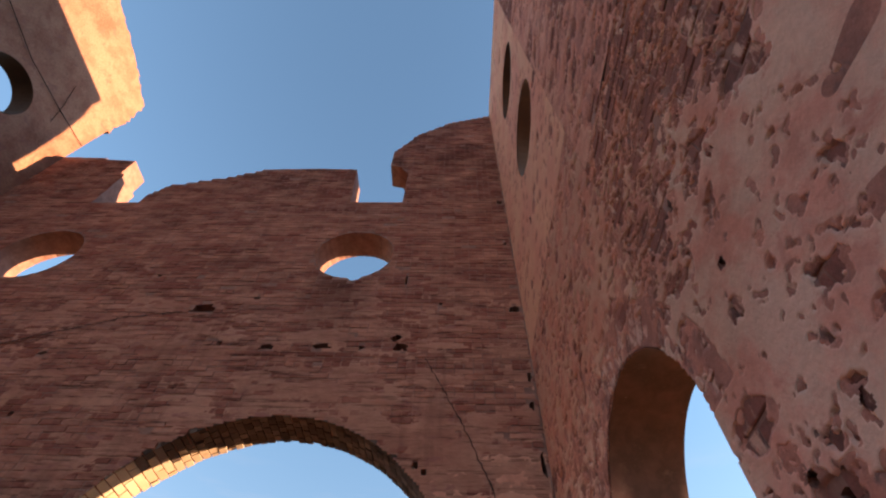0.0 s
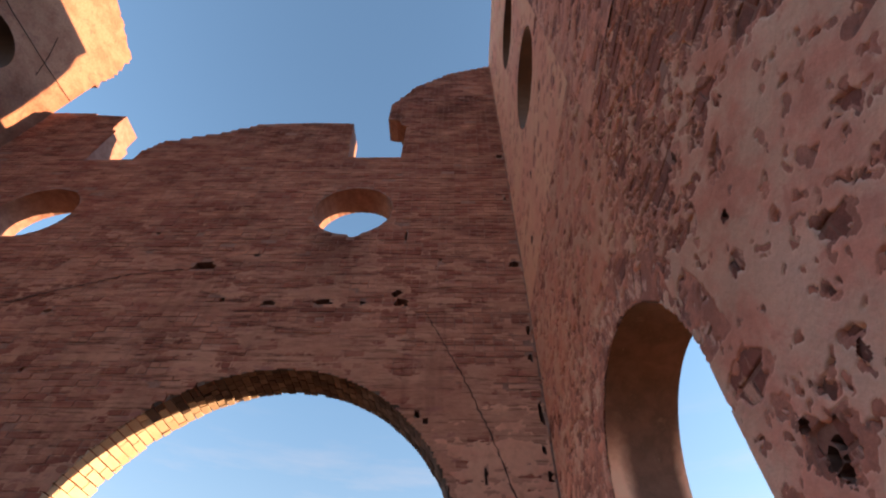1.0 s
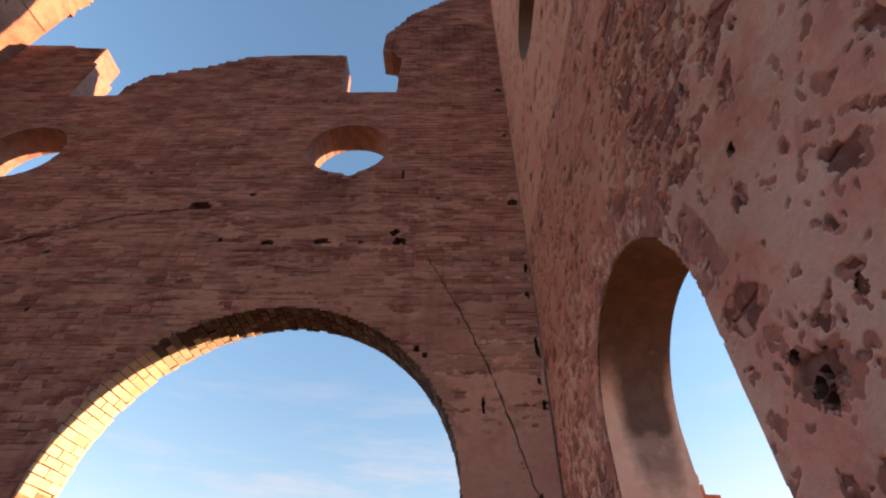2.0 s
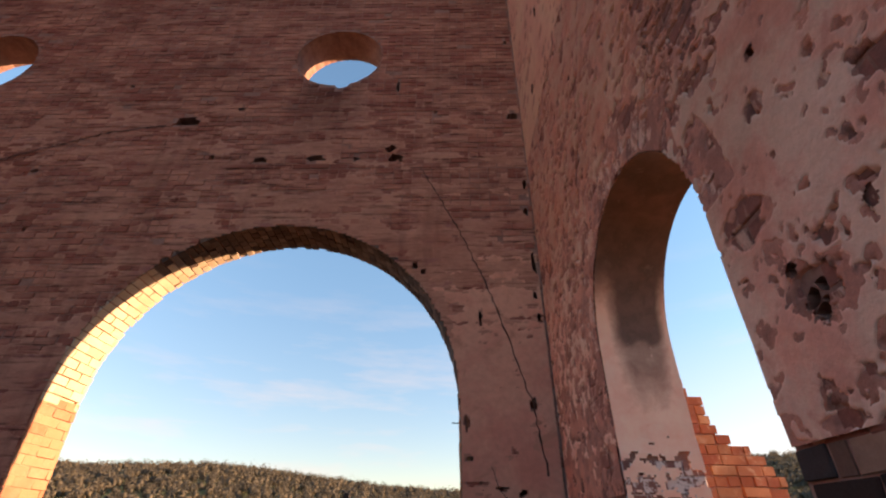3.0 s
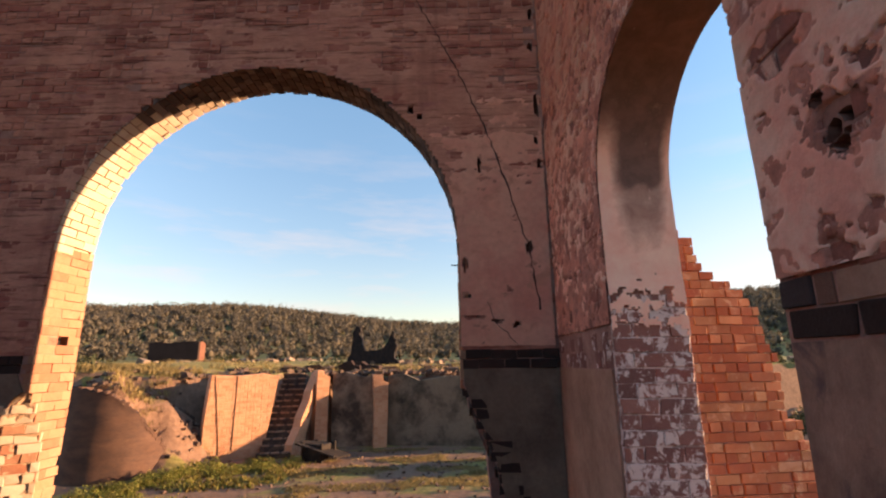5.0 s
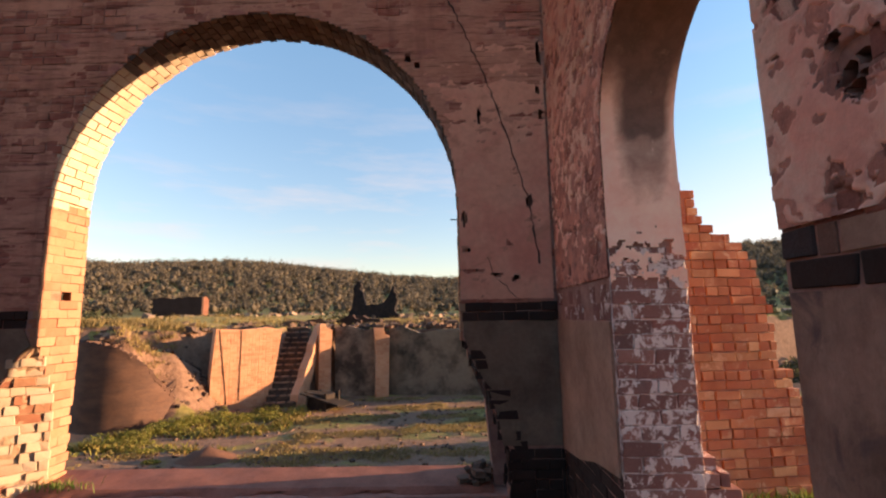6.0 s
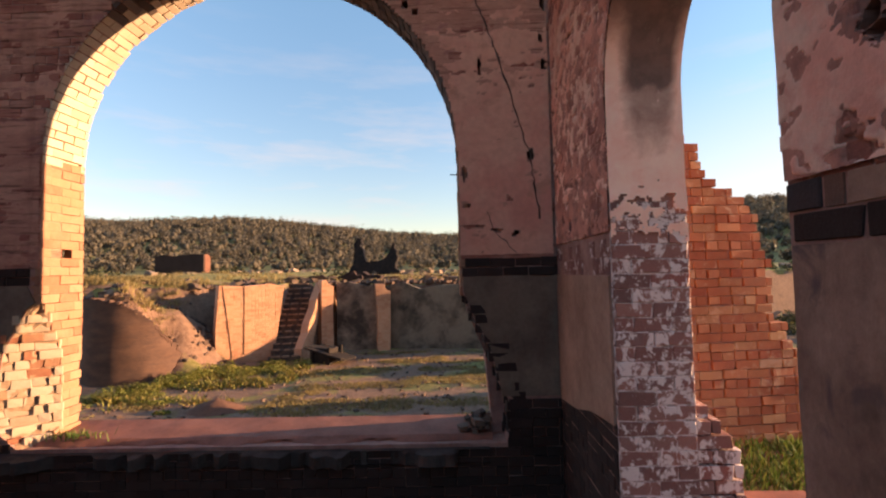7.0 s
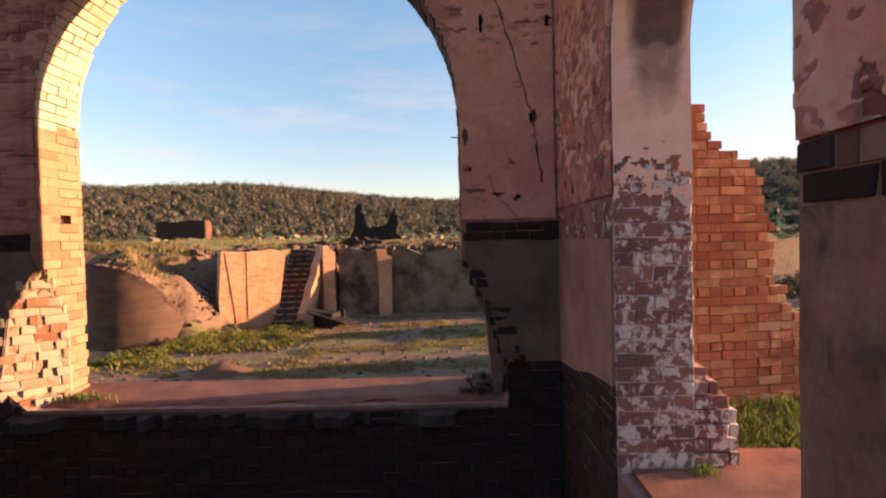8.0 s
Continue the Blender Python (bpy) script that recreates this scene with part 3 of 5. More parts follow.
def skin(name, u0, u1, w0, w1, step, spots, seed, holes, proud, mat, label, shrink=1.0, bias=None, wob=0.028):
    """A skin of render on the side wall, fallen off at the spots, its edges feathered into the wall."""
    us, ws = np.arange(u0, u1 + step / 2, step), np.arange(w0, w1 + step / 2, step)
    U, W = np.meshgrid(us, ws)
    keep = np.full(U.shape, 0.2)
    wu = U + wob * value_noise(U, W, 0.055, seed) + 0.7 * wob * value_noise(U, W, 0.021, seed + 1)
    ww = W + wob * value_noise(U, W, 0.055, seed + 2) + 0.7 * wob * value_noise(U, W, 0.021, seed + 3)
    for cu, cw, ru, rw, turn in spots:
        ru, rw = ru * shrink, rw * shrink
        i0, i1 = np.searchsorted(us, [cu - ru * 2 - 0.1, cu + ru * 2 + 0.1])
        j0, j1 = np.searchsorted(ws, [cw - ru * 2 - 0.1, cw + ru * 2 + 0.1])
        if i1 <= i0 or j1 <= j0:
            continue
        du, dw = wu[j0:j1, i0:i1] - cu, ww[j0:j1, i0:i1] - cw
        c, sn = math.cos(turn), math.sin(turn)
        d = (np.sqrt(((du * c + dw * sn) / ru) ** 2 + ((dw * c - du * sn) / rw) ** 2) - 1) * min(ru, rw)
        keep[j0:j1, i0:i1] = np.minimum(keep[j0:j1, i0:i1], d)
    if bias is not None:
        keep = np.minimum(keep, bias(U, W) + 0.035 * value_noise(U, W, 0.11, seed + 4) + 0.02 * value_noise(U, W, 0.035, seed + 6))
    d = np.clip(keep / max(0.004, step * 0.55), -1.2, 1.0)
    x = RX + 0.003 - d * (proud + 0.003) * np.where(d > 0, 1.0, 0.8) - 0.0018 * value_noise(U, W, 0.17, seed + 5) * (d > 0)
    verts = np.stack([x, U, W], 2).reshape(-1, 3).tolist()
    nu = len(us)
    cell = np.maximum.reduce([keep[:-1, :-1], keep[1:, :-1], keep[:-1, 1:], keep[1:, 1:]]) > -0.001
    cu, cw = U[:-1, :-1] + step / 2, W[:-1, :-1] + step / 2
    for loop in holes:
        hit = np.zeros(cu.shape, bool)
        for (a0, b0), (a1, b1) in zip(loop, loop[1:] + loop[:1]):
            if b0 != b1:
                hit ^= ((b0 <= cw) != (b1 <= cw)) & (cu < a0 + (a1 - a0) * (cw - b0) / (b1 - b0))
        cell &= ~hit
    jj, ii = np.nonzero(cell)
    first = jj * nu + ii
    faces = np.stack([first + nu, first + nu + 1, first + 1, first], 1).tolist()
    ob = new(name, mesh_of(name, verts, faces, mat, True))
    ob.parent = side
    return tagged(ob, label)


def ring_gap(U, W, most=0.02, reach=0.25):
    """Less render on the ring of bricks round the window's head."""
    d = np.hypot(U - WC, W - WZ) - WR
    return np.where((W > WZ) & (d < reach), most, 0.2)


CREAM_LABEL, PINK_LABEL = "flaking cream lime render on the side wall", "pink undercoat where the render has flaked off"
near_spots = flakes(-0.6, 1.4, 3.2, 6.3, [(0.04, 0.12, 0.005, 0.012), (0.08, 0.20, 0.010, 0.024), (0.17, 0.22, 0.024, 0.05)], 1) + \
    flakes(-0.6, 1.4, 4.6, 6.3, [(0.07, 0.50, 0.012, 0.032), (0.13, 0.66, 0.028, 0.065), (0.30, 0.62, 0.08, 0.15)], 2) + \
    flakes(-0.6, 0.75, 4.7, 6.3, [(0.06, 0.45, 0.010, 0.026), (0.11, 0.55, 0.022, 0.05), (0.24, 0.6, 0.05, 0.10)], 7) + \
    [(0.93, 4.95, 0.07, 0.16, 0.1), (1.12, 4.98, 0.11, 0.22, 0.2), (1.16, 3.92, 0.11, 0.08, 0.0), (1.0, 3.60, 0.10, 0.07, 0.3), (0.72, 3.50, 0.09, 0.05, 0.0)]
deep_spots = [q for n, q in enumerate(near_spots) if n % 5 < 4]
skin("render_coat", -0.5, 1.36, 3.245, 6.2, 0.007, near_spots, 11, [win] + R_PITS, 0.0105, M_PLASTER, CREAM_LABEL, bias=lambda U, W: np.minimum(ring_gap(U, W, -0.01, 0.22), 0.006 + np.maximum(0.0, W - 3.30) * 0.25))
skin("undercoat", -0.5, 1.36, 3.245, 6.2, 0.009, deep_spots, 13, [win] + R_PITS, 0.008, M_UNDER, PINK_LABEL, shrink=0.80, bias=lambda U, W: ring_gap(U, W, 0.0, 0.2))
mid_spots = flakes(1.3, 4.35, 3.2, 7.1, [(0.07, 0.34, 0.012, 0.03), (0.12, 0.42, 0.022, 0.05), (0.45, 0.25, 0.07, 0.13)], 3)
skin("render_coat", 1.36, 4.30, 3.24, 7.0, 0.013, mid_spots, 21, [win] + R_PITS, 0.0105, M_PLASTER, CREAM_LABEL, bias=lambda U, W: np.minimum(ring_gap(U, W, -0.005), 0.03 + 0.05 * (W - 4.4)))
skin("undercoat", 1.36, 4.30, 3.24, 7.0, 0.018, [q for n, q in enumerate(mid_spots) if n % 5 < 3], 23, [win] + R_PITS, 0.008, M_UNDER, PINK_LABEL, shrink=0.85, bias=lambda U, W: ring_gap(U, W, 0.02))
high_spots = flakes(-0.6, 1.4, 6.1, 12.1, [(0.12, 0.42, 0.02, 0.045), (0.20, 0.60, 0.04, 0.09), (0.40, 0.6, 0.08, 0.16), (0.8, 0.4, 0.15, 0.25)], 4)
skin("render_coat", -0.5, 1.36, 6.2, 12.0, 0.018, high_spots, 31, [], 0.0105, M_WEATHERED, CREAM_LABEL, wob=0.05)
skin("undercoat", -0.5, 1.36, 6.2, 12.0, 0.025, [q for n, q in enumerate(high_spots) if n % 2], 33, [], 0.008, M_UNDER, PINK_LABEL, shrink=0.85, wob=0.05)
head_spots = flakes(1.3, 4.35, 6.9, 16.3, [(0.11, 0.24, 0.014, 0.04), (0.3, 0.15, 0.03, 0.08), (0.7, 0.18, 0.06, 0.14)], 5)
skin("render_coat", 1.36, 4.30, 7.0, 16.2, 0.022, head_spots, 41, [RO1, RO2] + R_PITS, 0.0105, M_CREAM, CREAM_LABEL)
skin("undercoat", 1.36, 4.30, 7.0, 16.2, 0.04, [q for n, q in enumerate(head_spots) if n % 3 == 0], 43, [RO1, RO2] + R_PITS, 0.008, M_UNDER, PINK_LABEL, shrink=0.85)
M_FCOAT = plain("worn_pink_wash", (0.638, 0.304, 0.209), (0.493, 0.209, 0.144), 2.2, bump=0.6, stretch=(0.6, 1, 1.6), spots=(0.403, 0.162, 0.13), lo=0.42, hi=0.62, streak=0.75)


def front_cover(u, w):
    arch = math.hypot(u - AX, max(0.0, w - AZ)) - AR
    return -0.10 + 0.45 * smooth(-0.8, 0.2, u) * smooth(6.6, 5.0, w) + 0.20 * smooth(0.9, 0.2, arch) - 0.25 * smooth(7.6, 9.0, w)


coat("wash_coat", -6.0, 0.95, 3.16, 9.4, 0.032, front_cover, 6, [hole_face, OC] + PITS, 3.4, 0.007, M_FCOAT, "thin worn pinkish limewash over the courses", axis="y")

M_SMOOTH = plain("smooth_pink_render", (0.784, 0.385, 0.265), (0.728, 0.309, 0.219), 2.0, bump=0.6, spots=(0.582, 0.266, 0.177), lo=0.45, hi=0.62, dirt=0.35)
coat("smooth_coat", -0.5, 0.95, 3.16, 6.6, 0.02, lambda u, w: -0.5 + 1.0 * smooth(-0.5, 0.25, u) * smooth(6.4, 4.4, w), 9, [hole_face] + PITS, 4.0, 0.010, M_SMOOTH, "smooth pink render by the corner", axis="y")

# smooth render in the window's reveal, stained with soot, over bare bricks
M_REVEAL, rt, rb = nodes_of("sooty_reveal")
at = rt.nodes.new("ShaderNodeAttribute")
at.attribute_name = "soot"
rp = place(rt)
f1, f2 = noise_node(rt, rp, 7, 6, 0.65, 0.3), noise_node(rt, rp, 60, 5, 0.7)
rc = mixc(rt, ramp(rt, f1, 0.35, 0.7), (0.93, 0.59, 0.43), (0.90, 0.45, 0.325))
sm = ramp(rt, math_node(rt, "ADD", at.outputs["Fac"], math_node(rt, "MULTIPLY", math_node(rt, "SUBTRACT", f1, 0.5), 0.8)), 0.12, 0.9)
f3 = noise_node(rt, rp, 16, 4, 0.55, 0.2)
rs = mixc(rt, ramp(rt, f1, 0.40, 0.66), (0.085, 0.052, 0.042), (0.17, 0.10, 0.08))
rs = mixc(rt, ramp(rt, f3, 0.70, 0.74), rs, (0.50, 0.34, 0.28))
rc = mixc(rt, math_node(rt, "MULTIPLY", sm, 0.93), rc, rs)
finish(rt, rb, rc, 0.88, math_node(rt, "ADD", f1, math_node(rt, "MULTIPLY", f2, 0.3)), 0.35)
verts, faces, soot = [], [], []
path = [(WY1 - 0.006 - 0.012 * smooth(3.55, 3.42, 3.06 + 0.0125 * i), 3.06 + 0.0125 * i) for i in range(83)] + [(WC + (WR - 0.006) * math.cos(math.pi * i / 60), WZ + (WR - 0.006) * math.sin(math.pi * i / 60)) for i in range(1, 60)] + [(WY0 + 0.006, WZ - 0.1 * i) for i in range(8)]
COLS = 44
for j, (yy, zz) in enumerate(path):
    for i in range(COLS + 1):
        s = i / COLS
        x = RX + 0.002 + (RO - RX - 0.004) * s
        verts.append((x, yy + 0.003 * noise.noise(Vector((x * 12, yy * 12, zz * 12))), zz))
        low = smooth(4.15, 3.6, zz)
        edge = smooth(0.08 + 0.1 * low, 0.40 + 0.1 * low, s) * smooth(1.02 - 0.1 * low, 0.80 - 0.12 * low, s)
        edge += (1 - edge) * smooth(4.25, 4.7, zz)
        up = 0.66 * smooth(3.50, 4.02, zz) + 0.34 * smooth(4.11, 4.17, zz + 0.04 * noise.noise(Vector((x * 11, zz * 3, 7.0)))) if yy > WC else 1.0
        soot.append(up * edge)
for j in range(len(path) - 1):
    for i in range(COLS):
        a = j * (COLS + 1) + i
        xx, yy, zz = verts[a]
        q = Vector((xx * 8, zz * 11, 4.0))
        if yy < WC or zz > 3.62 or (zz - 3.33) * 1.7 + 0.55 * noise.noise(q) + 0.35 * noise.noise(q * 2.3) + 0.2 * noise.noise(q * 5) > 0:
            faces.append((a, a + 1, a + COLS + 2, a + COLS + 1))
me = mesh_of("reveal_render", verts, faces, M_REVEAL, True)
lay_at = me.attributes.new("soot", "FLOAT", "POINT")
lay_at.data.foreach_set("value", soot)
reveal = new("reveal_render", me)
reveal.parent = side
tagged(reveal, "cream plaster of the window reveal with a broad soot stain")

# ---------------------------------------------------------------- sills
def sill_slab(name, x0, x1, y0, y1, z0, z1, mat, seed, rough=0.03, tilt=0.0, label=""):
    """A thick cement slab with a broken near edge and slightly uneven top."""
    nx, ny = int((x1 - x0) / 0.04), 14
    verts, faces = [], []
    for lev in (1, 0):
        for j in range(ny + 1):
            for i in range(nx + 1):
                x, y = x0 + (x1 - x0) * i / nx, y0 + (y1 - y0) * j / ny
                e = noise.noise(Vector((x * 2.1, seed, 0))) + 0.5 * noise.noise(Vector((x * 9, seed, 4)))
                if j == 0:
                    y += rough * e * 1.6
                z = (z1 if lev else z0) + tilt * (y - y0)
                if lev:
                    z += 0.006 * noise.noise(Vector((x * 3, y * 5, seed))) - (0.03 if j == 0 else 0.012 if j == 1 else 0.0)
                verts.append((x, y, z))
    n = (nx + 1) * (ny + 1)
    for j in range(ny):
        for i in range(nx):
            a = j * (nx + 1) + i
            faces += [(a, a + 1, a + nx + 2, a + nx + 1), (n + a, n + a + nx + 1, n + a + nx + 2, n + a + 1)]
    rim = [i for i in range(nx + 1)] + [j * (nx + 1) + nx for j in range(1, ny + 1)] + [ny * (nx + 1) + i for i in range(nx - 1, -1, -1)] + [j * (nx + 1) for j in range(ny - 1, 0, -1)]
    for p, q in zip(rim, rim[1:] + rim[:1]):
        faces.append((p, n + p, n + q, q))
    ob = new(name, mesh_of(name, verts, faces, mat, False))
    return tagged(ob, label, kind="structure")


sill = sill_slab("window_sill_arch", -4.02, 0.34, 4.40, 4.93, 1.36, 1.475, M_SILL, 3, rough=0.055, tilt=0.09, label="long red-painted cement sill with a broken edge")
sill2 = sill_slab("window_sill_arch_lower", -4.25, 0.30, 4.29, 4.52, 1.27, 1.405, M_BEDDING, 5, rough=0.13, tilt=0.05, label="crumbling grey bedding under the red sill")
sill3 = sill_slab("window_sill_side", 1.06, 2.24, 1.42, 3.12, 1.44, 1.545, M_SILL, 9, label="red-painted cement slab outside the arched window")

# ---------------------------------------------------------------- pieces that can be told apart
rg = random.Random(5)
GOLD, PALE, PIER = brick_variants(M_GOLD, 6, 1), brick_variants(M_PALE, 6, 2), brick_variants(M_PIER, 6, 3, 0.05, True)
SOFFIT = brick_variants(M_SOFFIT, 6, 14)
C = 0.0885


def across(row, width):
    """Lengths of the bricks of one course over the given width."""
    cuts = (0.232, 0.232, 0.232) if row % 2 else (0.112, 0.232, 0.232)
    out, left = [], width
    for c in cuts:
        if left > 0.03:
            out.append(min(c, left))
            left -= c
    return out


# soffit of the great arch: dark bricks paint its shade, pale ones the sun's wedge
count = int(math.pi * AR / C)
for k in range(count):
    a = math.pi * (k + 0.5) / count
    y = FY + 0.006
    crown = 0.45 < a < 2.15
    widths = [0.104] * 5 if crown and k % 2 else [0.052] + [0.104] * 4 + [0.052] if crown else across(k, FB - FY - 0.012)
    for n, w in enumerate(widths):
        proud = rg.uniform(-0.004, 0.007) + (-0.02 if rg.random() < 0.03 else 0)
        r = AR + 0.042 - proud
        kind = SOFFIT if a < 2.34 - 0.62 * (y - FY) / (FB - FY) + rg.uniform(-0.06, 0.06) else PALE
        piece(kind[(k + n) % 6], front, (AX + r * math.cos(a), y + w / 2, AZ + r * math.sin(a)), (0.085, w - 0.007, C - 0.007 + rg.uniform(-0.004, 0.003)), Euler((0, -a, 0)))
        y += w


def torn_x(z):
    return float(np.interp(z, [w for _, w in LEFT_FRONT], [u for u, _ in LEFT_FRONT]))


def torn_depth(z):
    return min(0.26, 0.75 * max(0.0, AX - AR - torn_x(z) - 0.02))


# left jamb, with one brick missing; a near-black block supplies the gap's shade
HOLE_SHADE = brick_variants(M_DARK, 1, 4)[0]
row, z = 0, SILL + 0.021
while z < AZ - 0.02:
    y = FY + 0.006 + torn_depth(z + C / 2)
    gap = abs(z + C / 2 - 3.275) < 0.0445
    for n, w in enumerate((max(0.0, 4.46 - y), 0.24, FB - 4.706) if gap else across(row, FB - y - 0.006)):
        if gap and n == 1:
            piece(HOLE_SHADE, front, (AX - AR - 0.066, y + 0.07, z + C / 2), (0.04, 0.14, C + 0.01))
        elif w > 0.03:
            piece(GOLD[(row + 2 * n) % 6], front, (AX - AR - 0.042 + rg.uniform(-0.002, 0.004), y + w / 2, z + C / 2), (0.085, w - 0.004, C - 0.004))
        y += w
    z += C
    row += 1
# right jamb above the break
row, z = 0, 2.78
while z < AZ - 0.02:
    y = FY + 0.006
    for n, w in enumerate(across(row, FB - y - 0.006)):
        piece(GOLD[(row + n) % 6], front, (AX + AR + 0.042 + rg.uniform(-0.004, 0.006), y + w / 2, z + C / 2), (0.085, w - 0.008, C - 0.008))
        y += w
    z += C
    row += 1
torn = slab("torn_core", [[(AX - AR - 0.01, SILL)] + [(u, w) for u, w in LEFT_FRONT if w < 3.2] + [(AX - AR - 0.01, 3.1)]], "y", FY + 0.27, MID, M_BED)
torn.parent = front
tagged(torn, "rubble core laid bare at the foot of the jamb")
# torn brickwork at the foot of the left jamb: a slanting break
row, z = 0, SILL + 0.01
while z < 3.2:
    xa, dep = torn_x(z + C / 2) - 0.02, torn_depth(z + C / 2)
    xe = AX - AR - 0.005
    run, ang = math.hypot(xe - xa, dep), math.atan2(dep, xe - xa)
    s = -0.06 if row % 2 else 0.0
    while s < run and run > 0.16:
        w = rg.choice((0.112, 0.112, 0.16, 0.21))
        w = min(w, run - s + 0.02)
        if w > 0.03:
            m = s + w / 2
            off = 0.10 + rg.uniform(-0.008, 0.008)
            # mostly paler bricks, so their colour carries the sunlight on the break
            piece((PALE if rg.random() < 0.85 else GOLD)[rg.randrange(6)], front, (xa + m * math.cos(ang) - off * math.sin(ang), FY + m * math.sin(ang) + off * math.cos(ang), z + C / 2), (w - 0.001, 0.2, C - 0.001 + rg.uniform(-0.008, 0.004)), Euler((rg.uniform(-0.04, 0.04), rg.uniform(-0.03, 0.03), ang + rg.uniform(-0.06, 0.16))))
        s += w
    z += C
    row += 1
verts, faces = [], []
for n in range(46):
    z = SILL + n * 0.0385
    xa, dep, xe = torn_x(z) - 0.01, torn_depth(z), AX - AR + 0.004
    for k in range(7):
        f = k / 6
        j = 0.014 * noise.noise(Vector((f * 7, z * 13, 2.0)))
        verts.append((xa + (xe - xa) * f - j, FY + 0.016 + dep * f + j, z))
faces = [(n * 7 + k, n * 7 + k + 1, n * 7 + k + 8, n * 7 + k + 7) for n in range(45) for k in range(6)]
M_CRUMB = plain("golden_mortar", (0.56, 0.38, 0.25), (0.44, 0.26, 0.16), 14.0, bump=1.0, dirt=0.4)
mortar = new("mortar_face", mesh_of("mortar_face", verts, faces, M_CRUMB))
mortar.parent = front
tagged(mortar, "crumbling golden mortar between broken bricks")
# torn brickwork of the right jamb and loose bricks at its foot
row, z = 0, SILL + 0.02
while z < 2.75:
    xb = np.interp(z + C / 2, [w for _, w in RIGHT_FRONT[::-1]], [u for u, _ in RIGHT_FRONT[::-1]])
    for n in range(2):
        piece(NEAR_BLACK[rg.randrange(4)], front, (xb + 0.088 + rg.uniform(-0.03, 0.015), FY + 0.10 + 0.22 * n, z + C / 2), (0.2, 0.2, C - 0.008), Euler((0, 0, rg.uniform(-0.15, 0.15))))
    z += C
# pier of the arched window: bare bricks in the reveal, with old limewash over bricks and joints alike
M_JOINT = masonry("washed_mortar", [(0.30, 0.20, 0.17), (0.40, 0.28, 0.24)], "object", wash=(0.70, 0.53, 0.48), wash_lo=0.42, wash_hi=0.50, wash_scale=15.0, stretch=(1.0, 1, 0.8), stain=0.2, bump=0.5)
joints = slab("mortar_bed", [[(RX + 0.004, WS), (RO - 0.004, WS), (RO - 0.004, 3.41), (RX + 0.004, 3.41)]], "y", WY1 - 0.004, WY1 + 0.02, M_JOINT)
joints.parent = side
tagged(joints, "pale mortar joints of the window pier")
row, z = 0, WS + 0.035
while z < 3.40:
    x = RX + 0.004
    for n, w in enumerate(across(row, RO - RX - 0.006)):
        piece(PIER[rg.randrange(6)], side, (x + w / 2, WY1 + 0.044 - rg.uniform(0.0, 0.007), z + C / 2), (w - 0.008, 0.10, C - 0.008 + rg.uniform(-0.004, 0.002)), Euler((rg.uniform(-0.015, 0.015), rg.uniform(-0.012, 0.012), rg.uniform(-0.02, 0.02))))
        x += w
    z += C
    row += 1
# its broken buttress outside
for row in range(7):
    z = WS + 0.03 + row * C
    x, end = RO - 0.02, (1.72, 1.71, 1.72, 1.71, 1.68, 1.60, 1.53)[row]
    first = True
    while x < end - 0.03:
        w = min(0.112 if (row % 2 and first) else 0.232, end - x)
        first = False
        for d in range(2):
            piece(PIER[rg.randrange(6)], side, (x + w / 2, WY1 + 0.02 + 0.115 + 0.23 * d - rg.uniform(0, 0.02), z + C / 2), (w - 0.008, 0.225, C - 0.008), Euler((0, rg.uniform(-0.02, 0.02), rg.uniform(-0.04, 0.04))))
        x += w

# ---------------------------------------------------------------- cracks
M_RUST = plain("rusty_crack", (0.17, 0.085, 0.062), (0.07, 0.04, 0.032), 9.0, bump=0.8)


def crack(name, pts, width, seed, parent):
    """A dark jagged split running through the face of the wall."""
    rg2, line = random.Random(seed), []
    for (x0, z0), (x1, z1) in zip(pts, pts[1:]):
        n = max(2, int(math.dist((x0, z0), (x1, z1)) / 0.05))
        line += [(x0 + (x1 - x0) * i / n + rg2.uniform(-0.012, 0.012), z0 + (z1 - z0) * i / n + rg2.uniform(-0.012, 0.012)) for i in range(n)]
    verts, faces = [], []
    for i, (x, z) in enumerate(line):
        w = width * rg2.uniform(0.4, 1.4)
        p, q = line[max(0, i - 2)], line[min(len(line) - 1, i + 2)]
        n = Vector((p[1] - q[1], q[0] - p[0])).normalized() * w / 2
        verts += [(x - n.x, FY - 0.0150, z - n.y), (x + n.x, FY - 0.0150, z + n.y)]
        if i:
            faces.append((2 * i - 2, 2 * i - 1, 2 * i + 1, 2 * i))
    ob = new(name, mesh_of(name, verts, faces, M_RUST))
    ob.parent = parent
    tagged(ob, "thin dark crack through the brickwork")


crack("crack", [(-0.36, 6.96), (0.02, 6.2), (0.37, 5.35), (0.60, 4.6), (0.75, 4.08), (0.80, 3.7), (0.84, 3.43)], 0.015, 1, front)
crack("crack", [(-5.96, 7.13), (-5.37, 7.36), (-4.53, 7.66), (-3.79, 7.79)], 0.022, 2, front)
# no split here: stands in for the dark level line under the gable
crack("crack", [(-0.55, 13.53), (0.2, 13.53), (0.92, 13.54)], 0.03, 3, front)
crack("crack", [(0.62, 3.16), (0.42, 3.35), (0.30, 3.62)], 0.006, 4, front)

